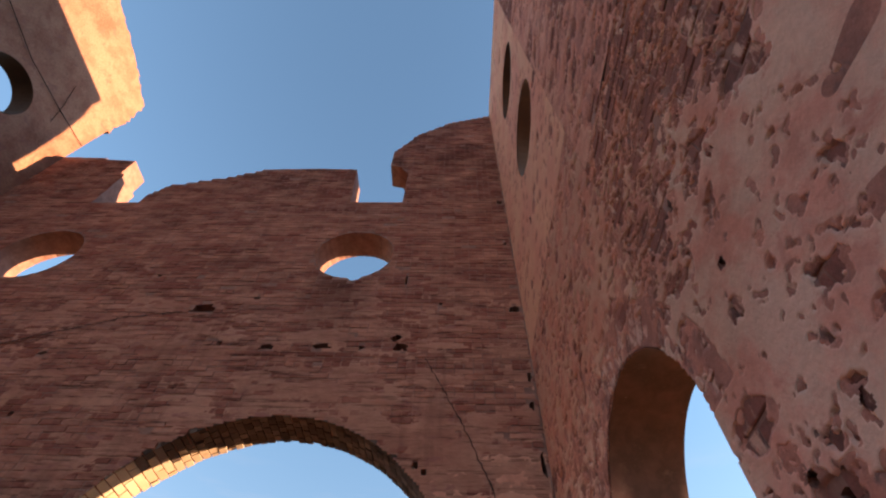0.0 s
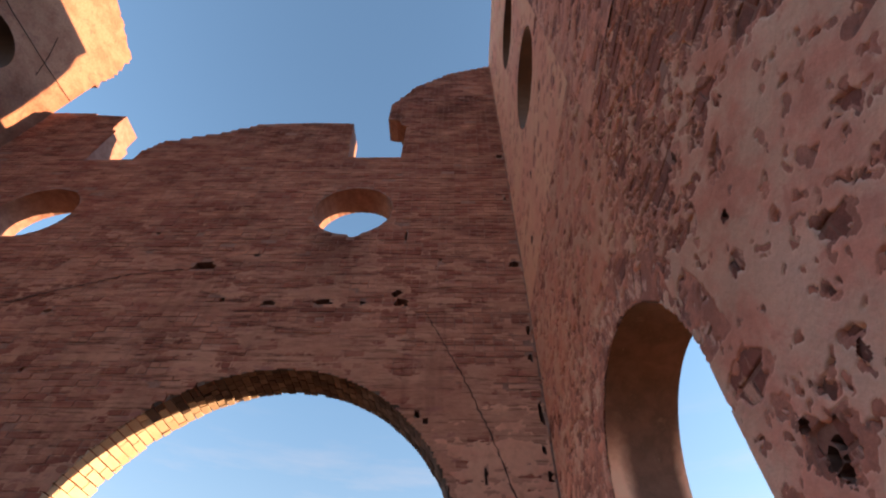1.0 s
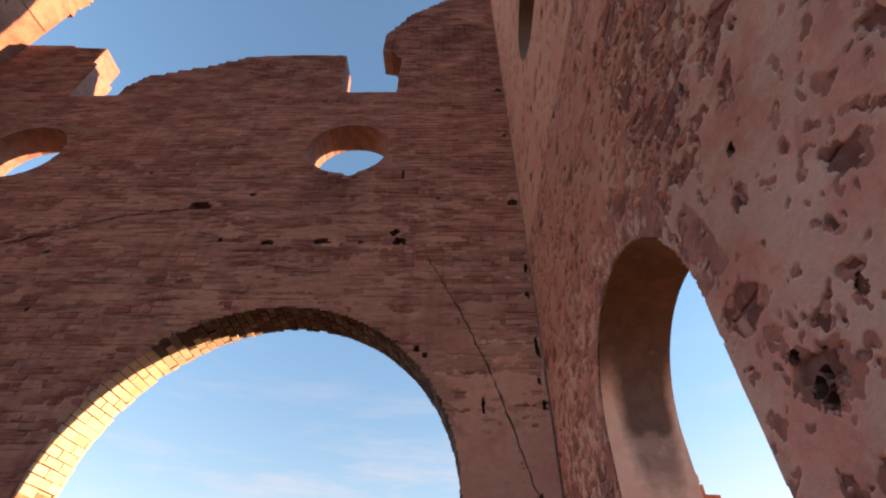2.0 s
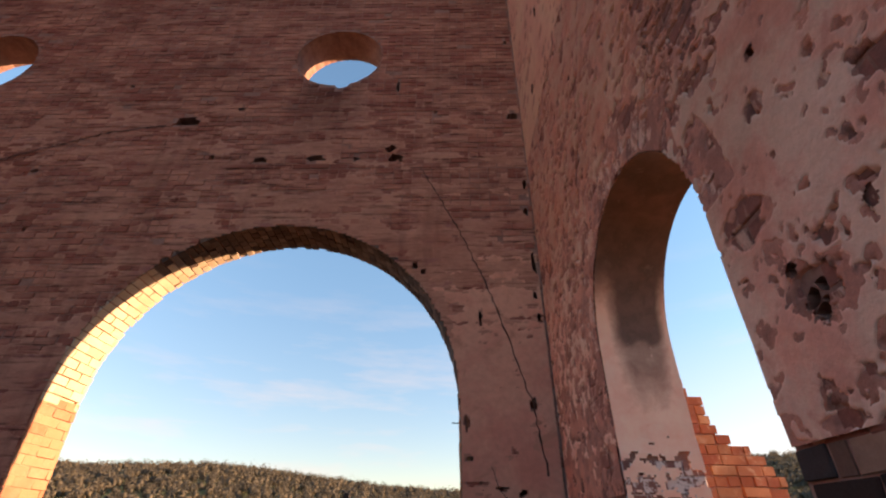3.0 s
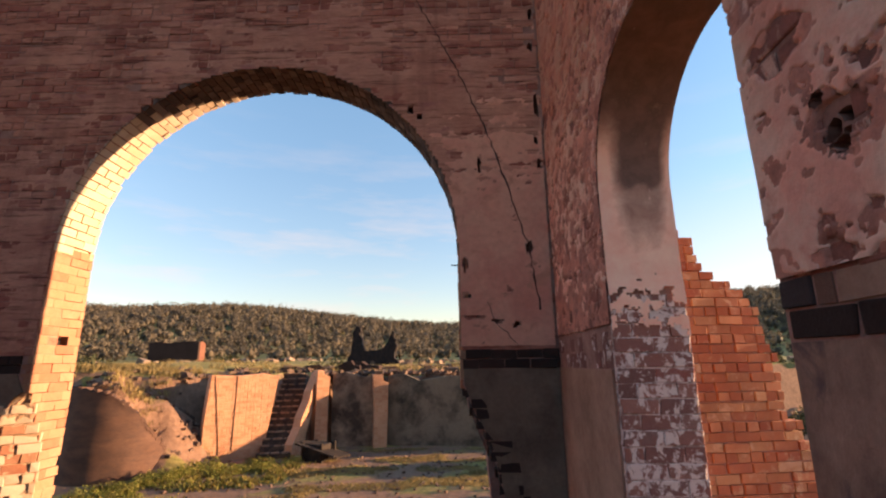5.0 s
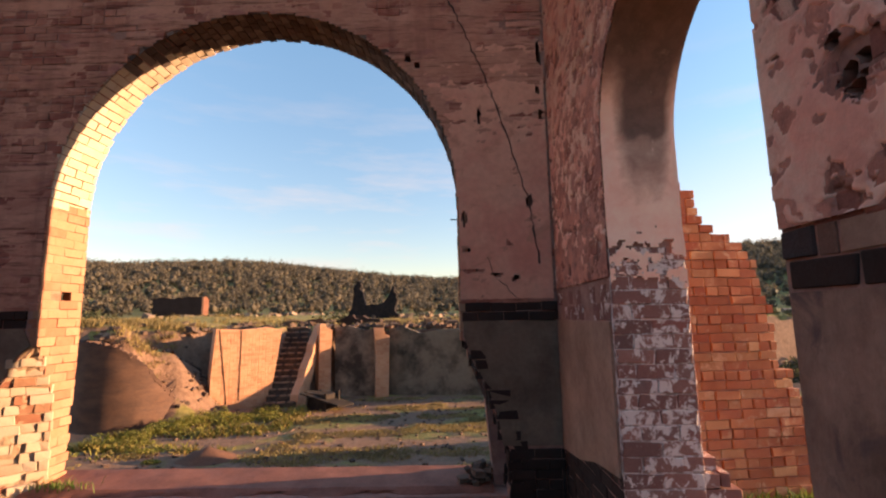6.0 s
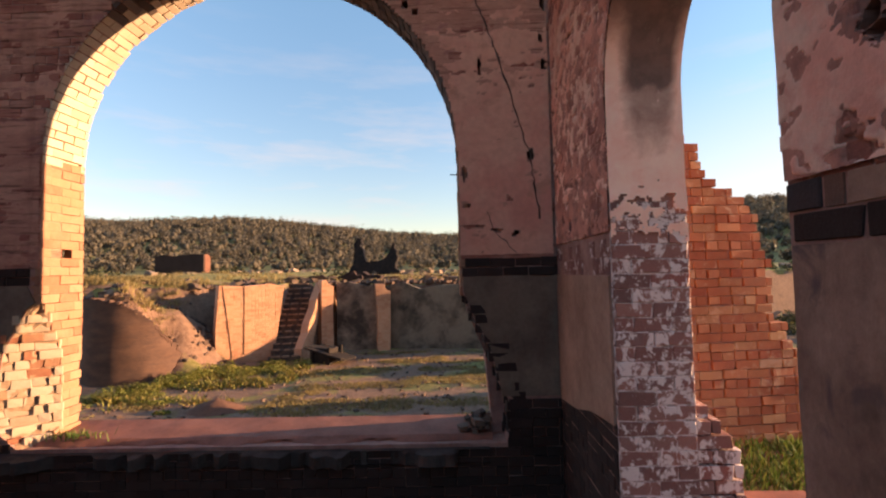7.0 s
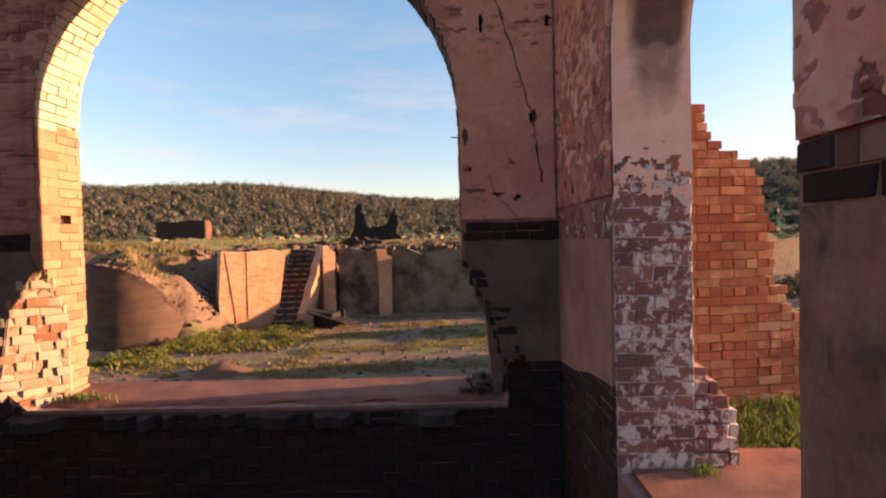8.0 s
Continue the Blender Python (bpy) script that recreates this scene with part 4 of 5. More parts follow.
# ---------------------------------------------------------------- ground
EDGE_X = [-60, -16, -12.5, -11.0, -9.6, -8.6, -8.0, -7.9, -5.4, -5.2, -4.4, -2.5, 0.6, 4.0, 12, 60]
EDGE_Y = [20, 15, 15.0, 15.8, 18.4, 19.2, 17.5, 16.6, 17.6, 18.0, 18.7, 18.8, 19.9, 21, 24, 40]
HILL_A = [-100, -70, -52, -38.6, -31, -25, -20, -13.7, -7, 0.6, 8, 18, 26, 31.7, 36, 42, 52, 62, 75, 180]
HILL_E = [0.0095, 0.0495, 0.0845, 0.0895, 0.0945, 0.0995, 0.0955, 0.0840, 0.0745, 0.0675, 0.0645, 0.0745, 0.0945, 0.1095, 0.1045, 0.0895, 0.0595, 0.0195, 0.0050, 0.0050]


DX, DY, DR = -9.87, 14.45, 1.35


def drum_top(b):
    """Height of the drum's broken rim by bearing."""
    return float(np.interp(b, [-180, -100, -75, -50, -20, 15, 60, 180], [2.5, 2.4, 2.3, 1.95, 1.2, 0.45, 1.6, 2.4]))


def height(x, y):
    r, a = math.hypot(x, y), math.degrees(math.atan2(x, y))
    q = Vector((x, y, 0.0))
    rough = 0.10 * noise.noise(q * 0.45) + 0.05 * noise.noise(q * 1.4) + 0.02 * noise.noise(q * 4.1)
    yb = float(np.interp(x, EDGE_X, EDGE_Y))
    z = rough * (0.6 if r < 30 else 1.5)
    soft = smooth(-11.5, -9.8, x)
    up = smooth(yb + 0.05, yb + 0.9, y) if x > -8.0 else smooth(yb - 1.2 + soft * 0.9 + 1.2 * (1 - soft) * noise.noise(q * 0.7), yb + 2.4 - soft * 1.8 + 0.8 * (1 - soft) * noise.noise(q * 0.5), y)
    z += up * (2.55 + 0.35 * smooth(-9.0, -13.0, x) + 0.012 * max(0.0, min(y, 80.0) - 18) + 0.25 * noise.noise(q * 0.25))
    # earth slumped round the drum
    d, b = math.hypot(x - DX, y - DY), math.degrees(math.atan2(y - DY, x - DX))
    if d < DR - 0.32:
        z = drum_top(b) + 0.05 + 0.4 * smooth(DR, 0.3, d) + rough * 0.6
    elif d < 5 and -25 < b < 180:
        w = smooth(-25.0, 30.0, b)
        z = max(z, (drum_top(b) + 0.35 - max(0.0, d - DR) * (0.70 + 0.35 * smooth(70.0, 20.0, b) + 0.2 * noise.noise(q * 0.9))) * w + rough)
    # the cut in the bank where the stair climbs
    if -6.75 < x < -5.2 and 15.5 < y < 20:
        z = min(z, max(0.0, (y - 16.6) * 0.80 - 0.25))
    # terrace outside the side wall
    ter = smooth(0.9, 1.5, x) * (1 - smooth(6.2, 8.6, y)) * smooth(-30, -10, y)
    z = max(z, 1.32 * ter + rough * 0.3)
    if LX - 1 < x < RO + 0.1 and -8 < y < 5.2:
        z = 0.55 * (1 - smooth(4.7, 5.2, y)) + rough * 0.3
    if r > 60:
        e = float(np.interp(a, HILL_A, HILL_E))
        rise = smooth(110, 420, r)
        z += (e * 420 - 1.5) * rise * (1 + 0.10 * noise.noise(q * 0.012) + 0.05 * noise.noise(q * 0.04)) * (1 - 0.5 * smooth(430, 1500, r))
    return z


def lines(lo, hi, d0, d1, step, grow):
    out = list(np.arange(d0, d1 + 1e-6, step))
    s, v = step, d1
    while v < hi:
        s *= grow
        v += s
        out.append(v)
    s, v = step, d0
    while v > lo:
        s *= grow
        v -= s
        out.insert(0, v)
    return out


GX, GY = lines(-1500, 1500, -18, 5, 0.22, 1.16), lines(-1500, 1500, 5, 26, 0.22, 1.13)
verts = [(x, y, height(x, y)) for y in GY for x in GX]
nx = len(GX)
faces = [(j * nx + i, j * nx + i + 1, (j + 1) * nx + i + 1, (j + 1) * nx + i) for j in range(len(GY) - 1) for i in range(nx - 1)]
M_GROUND, gt, gb = nodes_of("trodden_earth_and_turf")
gp = place(gt)
g1, g2, g3, g4 = noise_node(gt, gp, 0.55, 6, 0.65, 0.3), noise_node(gt, gp, 6, 6, 0.7), noise_node(gt, gp, 40, 4, 0.7), noise_node(gt, place(gt, (0.12, 0.5, 1)), 1.0, 5, 0.6)
gc = mixc(gt, ramp(gt, g2, 0.35, 0.7), (0.19, 0.108, 0.072), (0.31, 0.18, 0.12))
gr = mixc(gt, ramp(gt, g2, 0.35, 0.65), (0.16, 0.145, 0.042), (0.32, 0.25, 0.085))
gz = gt.nodes.new("ShaderNodeSeparateXYZ")
gt.links.new(gp, gz.inputs[0])
gn = gt.nodes.new("ShaderNodeSeparateXYZ")
gt.links.new(gt.nodes.new("ShaderNodeNewGeometry").outputs["Normal"], gn.inputs[0])
turf = math_node(gt, "SUBTRACT", math_node(gt, "MULTIPLY", ramp(gt, gz.outputs["Z"], 1.9, 2.5), 0.12), math_node(gt, "MULTIPLY", ramp(gt, gn.outputs["Z"], 0.88, 0.6), 0.4))
gc = mixc(gt, ramp(gt, math_node(gt, "ADD", turf, math_node(gt, "ADD", math_node(gt, "MULTIPLY", g1, 0.6), math_node(gt, "MULTIPLY", g4, 0.4))), 0.50, 0.57), gc, gr)
gc = mixc(gt, math_node(gt, "MULTIPLY", ramp(gt, g3, 0.45, 0.8), 0.6), gc, (0.45, 0.4, 0.36), "MULTIPLY")
finish(gt, gb, gc, 0.97, math_node(gt, "ADD", g2, math_node(gt, "MULTIPLY", g3, 0.5)), 0.8, 0.05)
ground = new("ground", mesh_of("ground", verts, faces, M_GROUND, True))
tagged(ground, "uneven yard of bare earth and turf rising to wooded hills", "ground", kind="structure")


# ---------------------------------------------------------------- ruins outside
def free_wall(name, w, h, t, m, mat, seed, label, category="wall", outline=None, bed=None):
    """A freestanding piece of brickwork: an Empty at its foot, a core and a skin of bricks on its face."""
    root = new(name)
    root.empty_display_size = 0.2
    loop = outline or [(0, -0.4), (w, -0.4), (w, h), (0, h)]
    core = slab("core", [loop], "y", 0.012, t, bed or mat)
    skin = brick_sheet("brickwork", lay([loop], -0.4, h + 0.05, seed), "y", 0.0, 0.1, mat, seed + 1, -0.004, 0.010, drop=0.01)
    tagged(skin, "", kind="stuff")
    for o in (core, skin):
        o.parent = root
    root.matrix_world = m
    return tagged(root, label, category, group={"brick_pier": "brick piers in the ruins", "bank_wall": "walls under the bank", "low_ruin": "low broken walls"}.get(name, ""))


# the stepped wall outside the arched window, each brick a piece
STEP_ANGLE = 7.0
stair_wall = new("stepped_wall")
stair_wall.matrix_world = pose(2.3, 4.45, 0, 0, 0, STEP_ANGLE)
tagged(stair_wall, "sunlit orange brick wall broken down in steps", "wall")
PROF = [(1.25, 1.33), (1.60, 1.31), (1.66, 1.27), (1.86, 1.12), (2.06, 1.07), (2.20, 0.96), (2.42, 0.86), (2.48, 0.76), (2.82, 0.75), (3.31, 0.68), (3.66, 0.51), (3.77, 0.25), (3.95, 0.10), (4.16, 0.08), (4.20, 0.0), (4.35, -0.15)]
ORANGE = brick_variants(M_STAIR, 8, 9, 0.03, True)
core_loop = [(-1.0, 1.0), (1.22, 1.0)] + [(s - 0.07, z) for z, s in PROF] + [(-1.0, 4.5)]
core = slab("core", [core_loop], "y", 0.008, 0.30, M_BED)
core.parent = stair_wall
row, z = 0, 1.25
while z < 4.36:
    end = float(np.interp(z + 0.043, [p[0] for p in PROF], [p[1] for p in PROF])) + rg.uniform(-0.03, 0.03)
    x = -0.75 - (0.12 if row % 2 else 0)
    while x < end - 0.02:
        w = 0.122 if row % 3 == 1 else 0.243
        w = min(w, max(0.07, end - x))
        ob = new("brick", ORANGE[rg.randrange(8)])
        ob.parent = stair_wall
        ob.matrix_basis = Matrix.LocRotScale((x + w / 2, 0.11 - rg.uniform(0, 0.020), z + 0.043 + rg.uniform(-0.003, 0.003)), Euler((rg.uniform(-0.03, 0.03), rg.uniform(-0.02, 0.02), rg.uniform(-0.04, 0.05))), (w - rg.uniform(0.006, 0.016), 0.22, rg.uniform(0.074, 0.081)))
        x += w
    z += 0.0865
    row += 1

# retaining wall, stair and broken walls across the yard
ret = free_wall("retaining_wall", 2.2, 2.72, 0.5, pose(-7.95, 15.75, 0, 0, 0, 36), M_RETAIN, 51, "sunlit brick retaining wall at the edge of the bank", outline=[(-0.1, -0.4), (1.75, -0.4), (2.2, 2.6), (1.7, 2.72), (0.9, 2.66), (0.0, 2.7), (-0.1, 1.2)])
# step stone darkened for the shade on the risers
M_STEP = plain("shade_dark_step_stone", (0.055, 0.04, 0.034), (0.12, 0.08, 0.06), 5.0, bump=1.0)
M_LIT_EDGE = plain("lit_edge_stone", (0.36, 0.23, 0.16), (0.22, 0.135, 0.095), 6.0, bump=1.0)
stair = new("brick_stair")
stair.matrix_world = pose(-5.95, 16.4, 0, 0, 0, 8)
tagged(stair, "worn dark stone stair climbing the bank", "stair")
for n in range(14):
    bm = bmesh.new()
    bmesh.ops.create_cube(bm, size=1.0, matrix=Matrix.LocRotScale((rg.uniform(-0.03, 0.03), 0.22 * n + 0.3, 0.19 * (n + 0.5) - 0.12), Euler((0, 0, rg.uniform(-0.04, 0.04))), (1.05 + rg.uniform(-0.08, 0.08), 0.62, 0.40)))
    bmesh.ops.bevel(bm, geom=bm.edges[:], offset=0.03, segments=1, affect="EDGES")
    part("step", bm, M_STEP, stair)
    # pale strips added along each step, in place of sun on the edges
    for k in range(3):
        bm = bmesh.new()
        bmesh.ops.create_cube(bm, size=1.0, matrix=Matrix.LocRotScale((-0.34 + 0.34 * k + rg.uniform(-0.06, 0.06), 0.22 * n + rg.uniform(-0.02, 0.03), 0.19 * (n + 0.5) + 0.085 + rg.uniform(-0.01, 0.01)), Euler((rg.uniform(-0.08, 0.08), rg.uniform(-0.06, 0.06), rg.uniform(-0.1, 0.1))), (rg.uniform(0.16, 0.32), 0.10, 0.05)))
        part("lit_edge", bm, M_LIT_EDGE, stair, "pale strip for the sunlit edge of a step")
free_wall("stair_parapet", 2.0, 2.9, 0.3, pose(-5.38, 16.5, 0, 0, 0, 80), M_RETAIN, 61, "sunlit brick parapet beside the stair", outline=[(0, -0.4), (0.8, -0.4), (0.95, 0.6), (1.35, 1.35), (1.75, 1.95), (2.0, 2.7), (1.75, 2.72), (1.6, 2.5), (1.2, 2.05), (1.1, 1.75), (0.6, 1.2), (0.5, 0.9), (0.05, 0.4)])
free_wall("brick_pier", 0.48, 2.8, 0.6, pose(-5.02, 17.75, 0, 0, 0, 30), M_RETAIN, 65, "sunlit orange brick pier in the ruins", outline=[(0, -0.4), (0.48, -0.4), (0.46, 1.6), (0.50, 2.55), (0.3, 2.62), (0.22, 2.8), (0.02, 2.78)])
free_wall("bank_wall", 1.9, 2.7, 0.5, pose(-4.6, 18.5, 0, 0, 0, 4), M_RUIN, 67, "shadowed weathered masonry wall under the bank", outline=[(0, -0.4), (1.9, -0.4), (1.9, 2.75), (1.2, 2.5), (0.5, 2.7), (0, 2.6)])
free_wall("brick_pier", 0.6, 2.6, 0.6, pose(-3.02, 18.2, 0, 0, 0, 14), M_RETAIN, 69, "broken brick pier with a lit upper face", outline=[(0.05, -0.4), (0.55, -0.4), (0.6, 2.3), (0.42, 2.36), (0.36, 2.58), (0.0, 2.6), (0.08, 1.4)])
free_wall("bank_wall", 4.2, 2.6, 0.5, pose(-2.5, 18.7, 0, 0, 0, -4), M_BANK_SHADE, 71, "shadowed weathered masonry wall under the bank", outline=[(0, -0.4), (4.2, -0.4), (4.2, 2.45), (3.4, 2.5), (2.1, 2.5), (1.2, 2.35), (0.6, 2.6), (0, 2.55)])
free_wall("bank_wall", 9.0, 2.5, 0.5, pose(1.7, 18.7, 0, 0, 0, -3), M_BANK_SHADE, 73, "shadowed weathered masonry wall under the bank")

# the drum of an old furnace, half buried
verts, faces, NA = [], [], 64
for j in range(14):
    for i in range(NA):
        a = 2 * math.pi * i / NA
        deg = (math.degrees(a) + 180) % 360 - 180
        top = drum_top(deg) + 0.10 * noise.noise(Vector((a * 5, 3, 3)))
        r = DR + (0.015 if j % 2 else 0.0) + 0.03 * noise.noise(Vector((math.cos(a) * 5, math.sin(a) * 5, j)))
        verts.append((DX + r * math.cos(a), DY + r * math.sin(a), -0.4 + (top + 0.4) * j / 13))
for j in range(13):
    faces += [(j * NA + i, j * NA + (i + 1) % NA, (j + 1) * NA + (i + 1) % NA, (j + 1) * NA + i) for i in range(NA)]
M_DRUM = plain("drum_brick", (0.125, 0.066, 0.046), (0.075, 0.043, 0.034), 2.0, bump=1.0, stretch=(0.8, 0.8, 2.2))
drum = new("brick_drum")
new("shell", mesh_of("shell", verts, faces, M_DRUM, True)).parent = drum
DRUM_BRICKS = brick_variants(M_DRUM, 4, 12)
for n in range(60):
    a = radians(-140 + 2.6 * n)
    deg = (math.degrees(a) + 180) % 360 - 180
    piece(DRUM_BRICKS[n % 4], drum, (DX + (DR - 0.1) * math.cos(a), DY + (DR - 0.1) * math.sin(a), drum_top(deg) - 0.02 + rg.uniform(-0.05, 0.05)), (0.22, 0.07 + 0.02 * (n % 3), 0.09), Euler((rg.uniform(-0.2, 0.2), rg.uniform(-0.2, 0.2), a)))
tagged(drum, "round brown brick furnace base half buried in earth", "drum")

def strips(name, parent, lines_, label):
    """Thin rusted rods or cables fixed to a face."""
    for pts in lines_:
        cu = bpy.data.curves.new(name, "CURVE")
        cu.dimensions, cu.bevel_depth, cu.bevel_resolution = "3D", pts[0], 1
        sp = cu.splines.new("POLY")
        sp.points.add(len(pts) - 2)
        for q, p in zip(sp.points, pts[1:]):
            q.co = (*p, 1.0)
        me = bpy.data.meshes.new_from_object(bpy.data.objects.new(name, cu))
        me.materials.clear()
        me.materials.append(M_IRON)
        ob = new(name, me)
        if parent:
            ob.parent = parent
            ob.matrix_parent_inverse = Matrix()
        tagged(ob, label)


strips("cable", ret, [(0.012, (0.12, -0.015, 2.66), (0.28, -0.015, 1.4), (0.42, -0.015, 0.2)), (0.012, (0.82, -0.015, 2.66), (0.80, -0.015, 0.3))], "thin dark cable hanging down the brickwork")
strips("cable", far, [(0.009, (LX + 0.03, 0.9, 13.6), (LX + 0.05, 2.2, 13.39), (LX + 0.03, 3.4, 13.5), (LX + 0.03, 4.3, 13.62)), (0.007, (LX + 0.03, 3.05, 14.25), (LX + 0.03, 3.3, 13.7), (LX + 0.03, 3.5, 13.1))], "slack dark cable on the far wall")
strips("iron_rod", front, [(0.006, (0.10, FB - 0.2, 3.99), (0.03, FB - 0.2, 3.985), (0.0, FB - 0.2, 3.99)), (0.006, (0.12, FB - 0.15, 3.08), (0.02, FB - 0.15, 3.07))], "rusted iron rod end")


# ---------------------------------------------------------------- plants
def leaf_material(name, cols, patch=0.0):
    """Leaves: a hue for each, and with patch a broad change from plant to plant."""
    m, t, b = nodes_of(name)
    c = hue_ramp(t, rand_of(t, "island"), cols)
    if patch:
        c = mixc(t, ramp(t, noise_node(t, place(t), patch, 3, 0.6), 0.40, 0.62), c, (0.58, 0.60, 0.64), "MULTIPLY")
    t.links.new(c, b.inputs["Base Color"])
    b.inputs["Roughness"].default_value = 0.7
    b.inputs["Specular IOR Level"].default_value = 0.2
    tr = t.nodes.new("ShaderNodeBsdfTranslucent")
    t.links.new(c, tr.inputs["Color"])
    mx = t.nodes.new("ShaderNodeMixShader")
    mx.inputs[0].default_value = 0.3
    t.links.new(b.outputs[0], mx.inputs[1])
    t.links.new(tr.outputs[0], mx.inputs[2])
    t.links.new(mx.outputs[0], t.nodes["Material Output"].inputs["Surface"])
    return m


M_GRASS = leaf_material("green_grass", [(0.05, 0.10, 0.02), (0.10, 0.16, 0.03), (0.17, 0.22, 0.05), (0.24, 0.24, 0.08)])
M_DRY = leaf_material("dry_grass", [(0.24, 0.16, 0.055), (0.34, 0.24, 0.095), (0.42, 0.30, 0.13), (0.18, 0.15, 0.05)], 0.9)
M_WEED = leaf_material("yellow_green_weeds", [(0.07, 0.09, 0.02), (0.17, 0.16, 0.035), (0.30, 0.24, 0.06), (0.26, 0.17, 0.06), (0.12, 0.12, 0.03)])
# leaf colours lightened and greyed to stand in for distance haze
M_TREE = leaf_material("hazy_gum_leaves", [(0.125, 0.10, 0.07), (0.145, 0.115, 0.078), (0.165, 0.128, 0.085), (0.175, 0.138, 0.092), (0.135, 0.108, 0.076)], 0.10)


def blades(name, spots, mat, seed, hgt, width, lean, label):
    """Grass: for each spot (x, y, z, scale) a blade of two bent pieces."""
    rg2, verts, faces = random.Random(seed), [], []
    for x, y, z, k in spots:
        a, h, w = rg2.uniform(0, 6.283), hgt * k * rg2.uniform(0.5, 1.3), width * rg2.uniform(0.7, 1.3)
        dx, dy, bx, by = math.cos(a) * w, math.sin(a) * w, math.sin(a) * lean * h * rg2.uniform(-1, 1), math.cos(a) * lean * h * rg2.uniform(-1, 1)
        n = len(verts)
        verts += [(x - dx, y - dy, z - 0.02), (x + dx, y + dy, z - 0.02), (x + dx * 0.7 + bx * 0.4, y + dy * 0.7 + by * 0.4, z + h * 0.6), (x - dx * 0.7 + bx * 0.4, y - dy * 0.7 + by * 0.4, z + h * 0.6), (x + bx, y + by, z + h)]
        faces += [(n, n + 1, n + 2, n + 3), (n + 3, n + 2, n + 4)]
    ob = new(name, mesh_of(name, verts, faces, mat))
    return tagged(ob, label, kind="stuff")


rg = random.Random(23)


def scatter(count, x0, x1, y0, y1, test, k=1.0, clump=0.0, per=1):
    out = []
    while len(out) < count:
        x, y = rg.uniform(x0, x1), rg.uniform(y0, y1)
        if test(x, y):
            z = height(x, y)
            s = k * rg.uniform(0.6, 1.3)
            for _ in range(per):
                xx, yy = x + rg.gauss(0, clump), y + rg.gauss(0, clump)
                out.append((xx, yy, z if clump < 0.3 else height(xx, yy), s))
    return out


def turfy(x, y):
    return noise.noise(Vector((x * 0.25, y * 0.8, 3.0))) + 0.6 * noise.noise(Vector((x * 0.9, y * 1.6, 8.0))) > 0.05


blades("yard_grass", scatter(42000, -8, 3.2, 9.3, 17.8, turfy, 1.0, 0.06, 3), M_DRY, 1, 0.05, 0.009, 1.0, "short dry yellow-green turf on the yard")
blades("weeds", scatter(3000, -9.6, -4.6, 10.2, 15.4, lambda x, y: turfy(x, y + 5) and abs(y - 10.4 - (x + 9.5) * 0.75) < 2.3 and math.hypot(x - DX, y - DY) > 2.0 and noise.noise(Vector((x * 1.1, y * 1.1, 2))) > -0.05, 1.0, 0.13, 30), M_WEED, 2, 0.12, 0.022, 1.6, "tangled yellow-green weeds along the bank")
blades("bank_grass", scatter(15000, -24, 4, 14, 32, lambda x, y: height(x, y) > 2.45 and noise.noise(Vector((x * 0.5, y * 0.5, 1))) > -0.25, 1.0, 0.12, 14), M_DRY, 3, 0.22, 0.012, 0.8, "dry tufted grass on top of the bank")
blades("slope_grass", scatter(9000, -14, -7.6, 11.5, 20, lambda x, y: abs(math.hypot(x - DX, y - DY) - DR) > 0.45 and not (x > -10.4 and y > 15.4) and 0.5 < height(x, y) < 3.2 and noise.noise(Vector((x * 0.8, y * 0.8, 1))) > -0.05, 1.0, 0.12, 16), M_DRY, 13, 0.16, 0.012, 1.0, "dry grass clinging to the earth slope")
blades("terrace_grass", scatter(9000, 1.75, 4.6, 3.05, 4.7, lambda x, y: True, 1.0, 0.05, 10), M_GRASS, 4, 0.08, 0.006, 1.2, "fresh green grass below the stepped wall")
blades("sill_tuft", [(x, y, 1.49, k) for x, y, z, k in [(rg.gauss(-3.72, 0.13), rg.gauss(4.52, 0.04), 0, rg.uniform(0.6, 1.2)) for _ in range(160)]], M_GRASS, 5, 0.07, 0.004, 1.0, "small green tuft growing on the sill")
blades("sill_tuft", [(rg.gauss(1.47, 0.04), rg.gauss(2.80, 0.025), 1.54, rg.uniform(0.6, 1.2)) for _ in range(90)], M_GRASS, 6, 0.06, 0.003, 1.0, "small green tuft growing at the foot of the pier")

# wooded hills: crowns of loose leaf clumps
nr = np.random.RandomState(4)
centres = []
while len(centres) < 9000:
    a, r = nr.uniform(-50, 62), nr.uniform(110, 440)
    x, y = r * math.sin(radians(a)), r * math.cos(radians(a))
    keep = 0.25 + 0.75 * smooth(110, 260, r)
    if nr.uniform() < keep:
        centres.append((x, y, height(x, y), nr.uniform(0.6, 1.25) * float(np.interp(r, [110, 260], [0.55, 1.0]))))
cn = np.array(centres)
PER = 56
u = nr.normal(size=(len(cn), PER, 3))
u /= np.linalg.norm(u, axis=2, keepdims=True)
u *= nr.uniform(0.6, 1.0, (len(cn), PER, 1)) ** 0.5
k = cn[:, 3][:, None, None] * 0.95
lobes = nr.normal(scale=0.45, size=(len(cn), 4, 3))
pos = u * 1.25 + lobes[:, nr.randint(0, 4, PER), :] * 1.5
pos = pos * np.array([1.1, 1.1, 1.35]) * k + cn[:, None, :3] + np.array([0, 0, 3.0]) * k
pos = pos.reshape(-1, 3)
out = (u + 0.45 * nr.normal(size=u.shape)).reshape(-1, 3)
out /= np.linalg.norm(out, axis=1, keepdims=True)
d1 = np.cross(out, nr.normal(size=pos.shape))
d2 = np.cross(out, d1)
size = nr.uniform(0.18, 0.44, (len(pos), 1))
d1 *= size / np.linalg.norm(d1, axis=1, keepdims=True)
d2 *= size / np.linalg.norm(d2, axis=1, keepdims=True)
ball = bmesh.new()
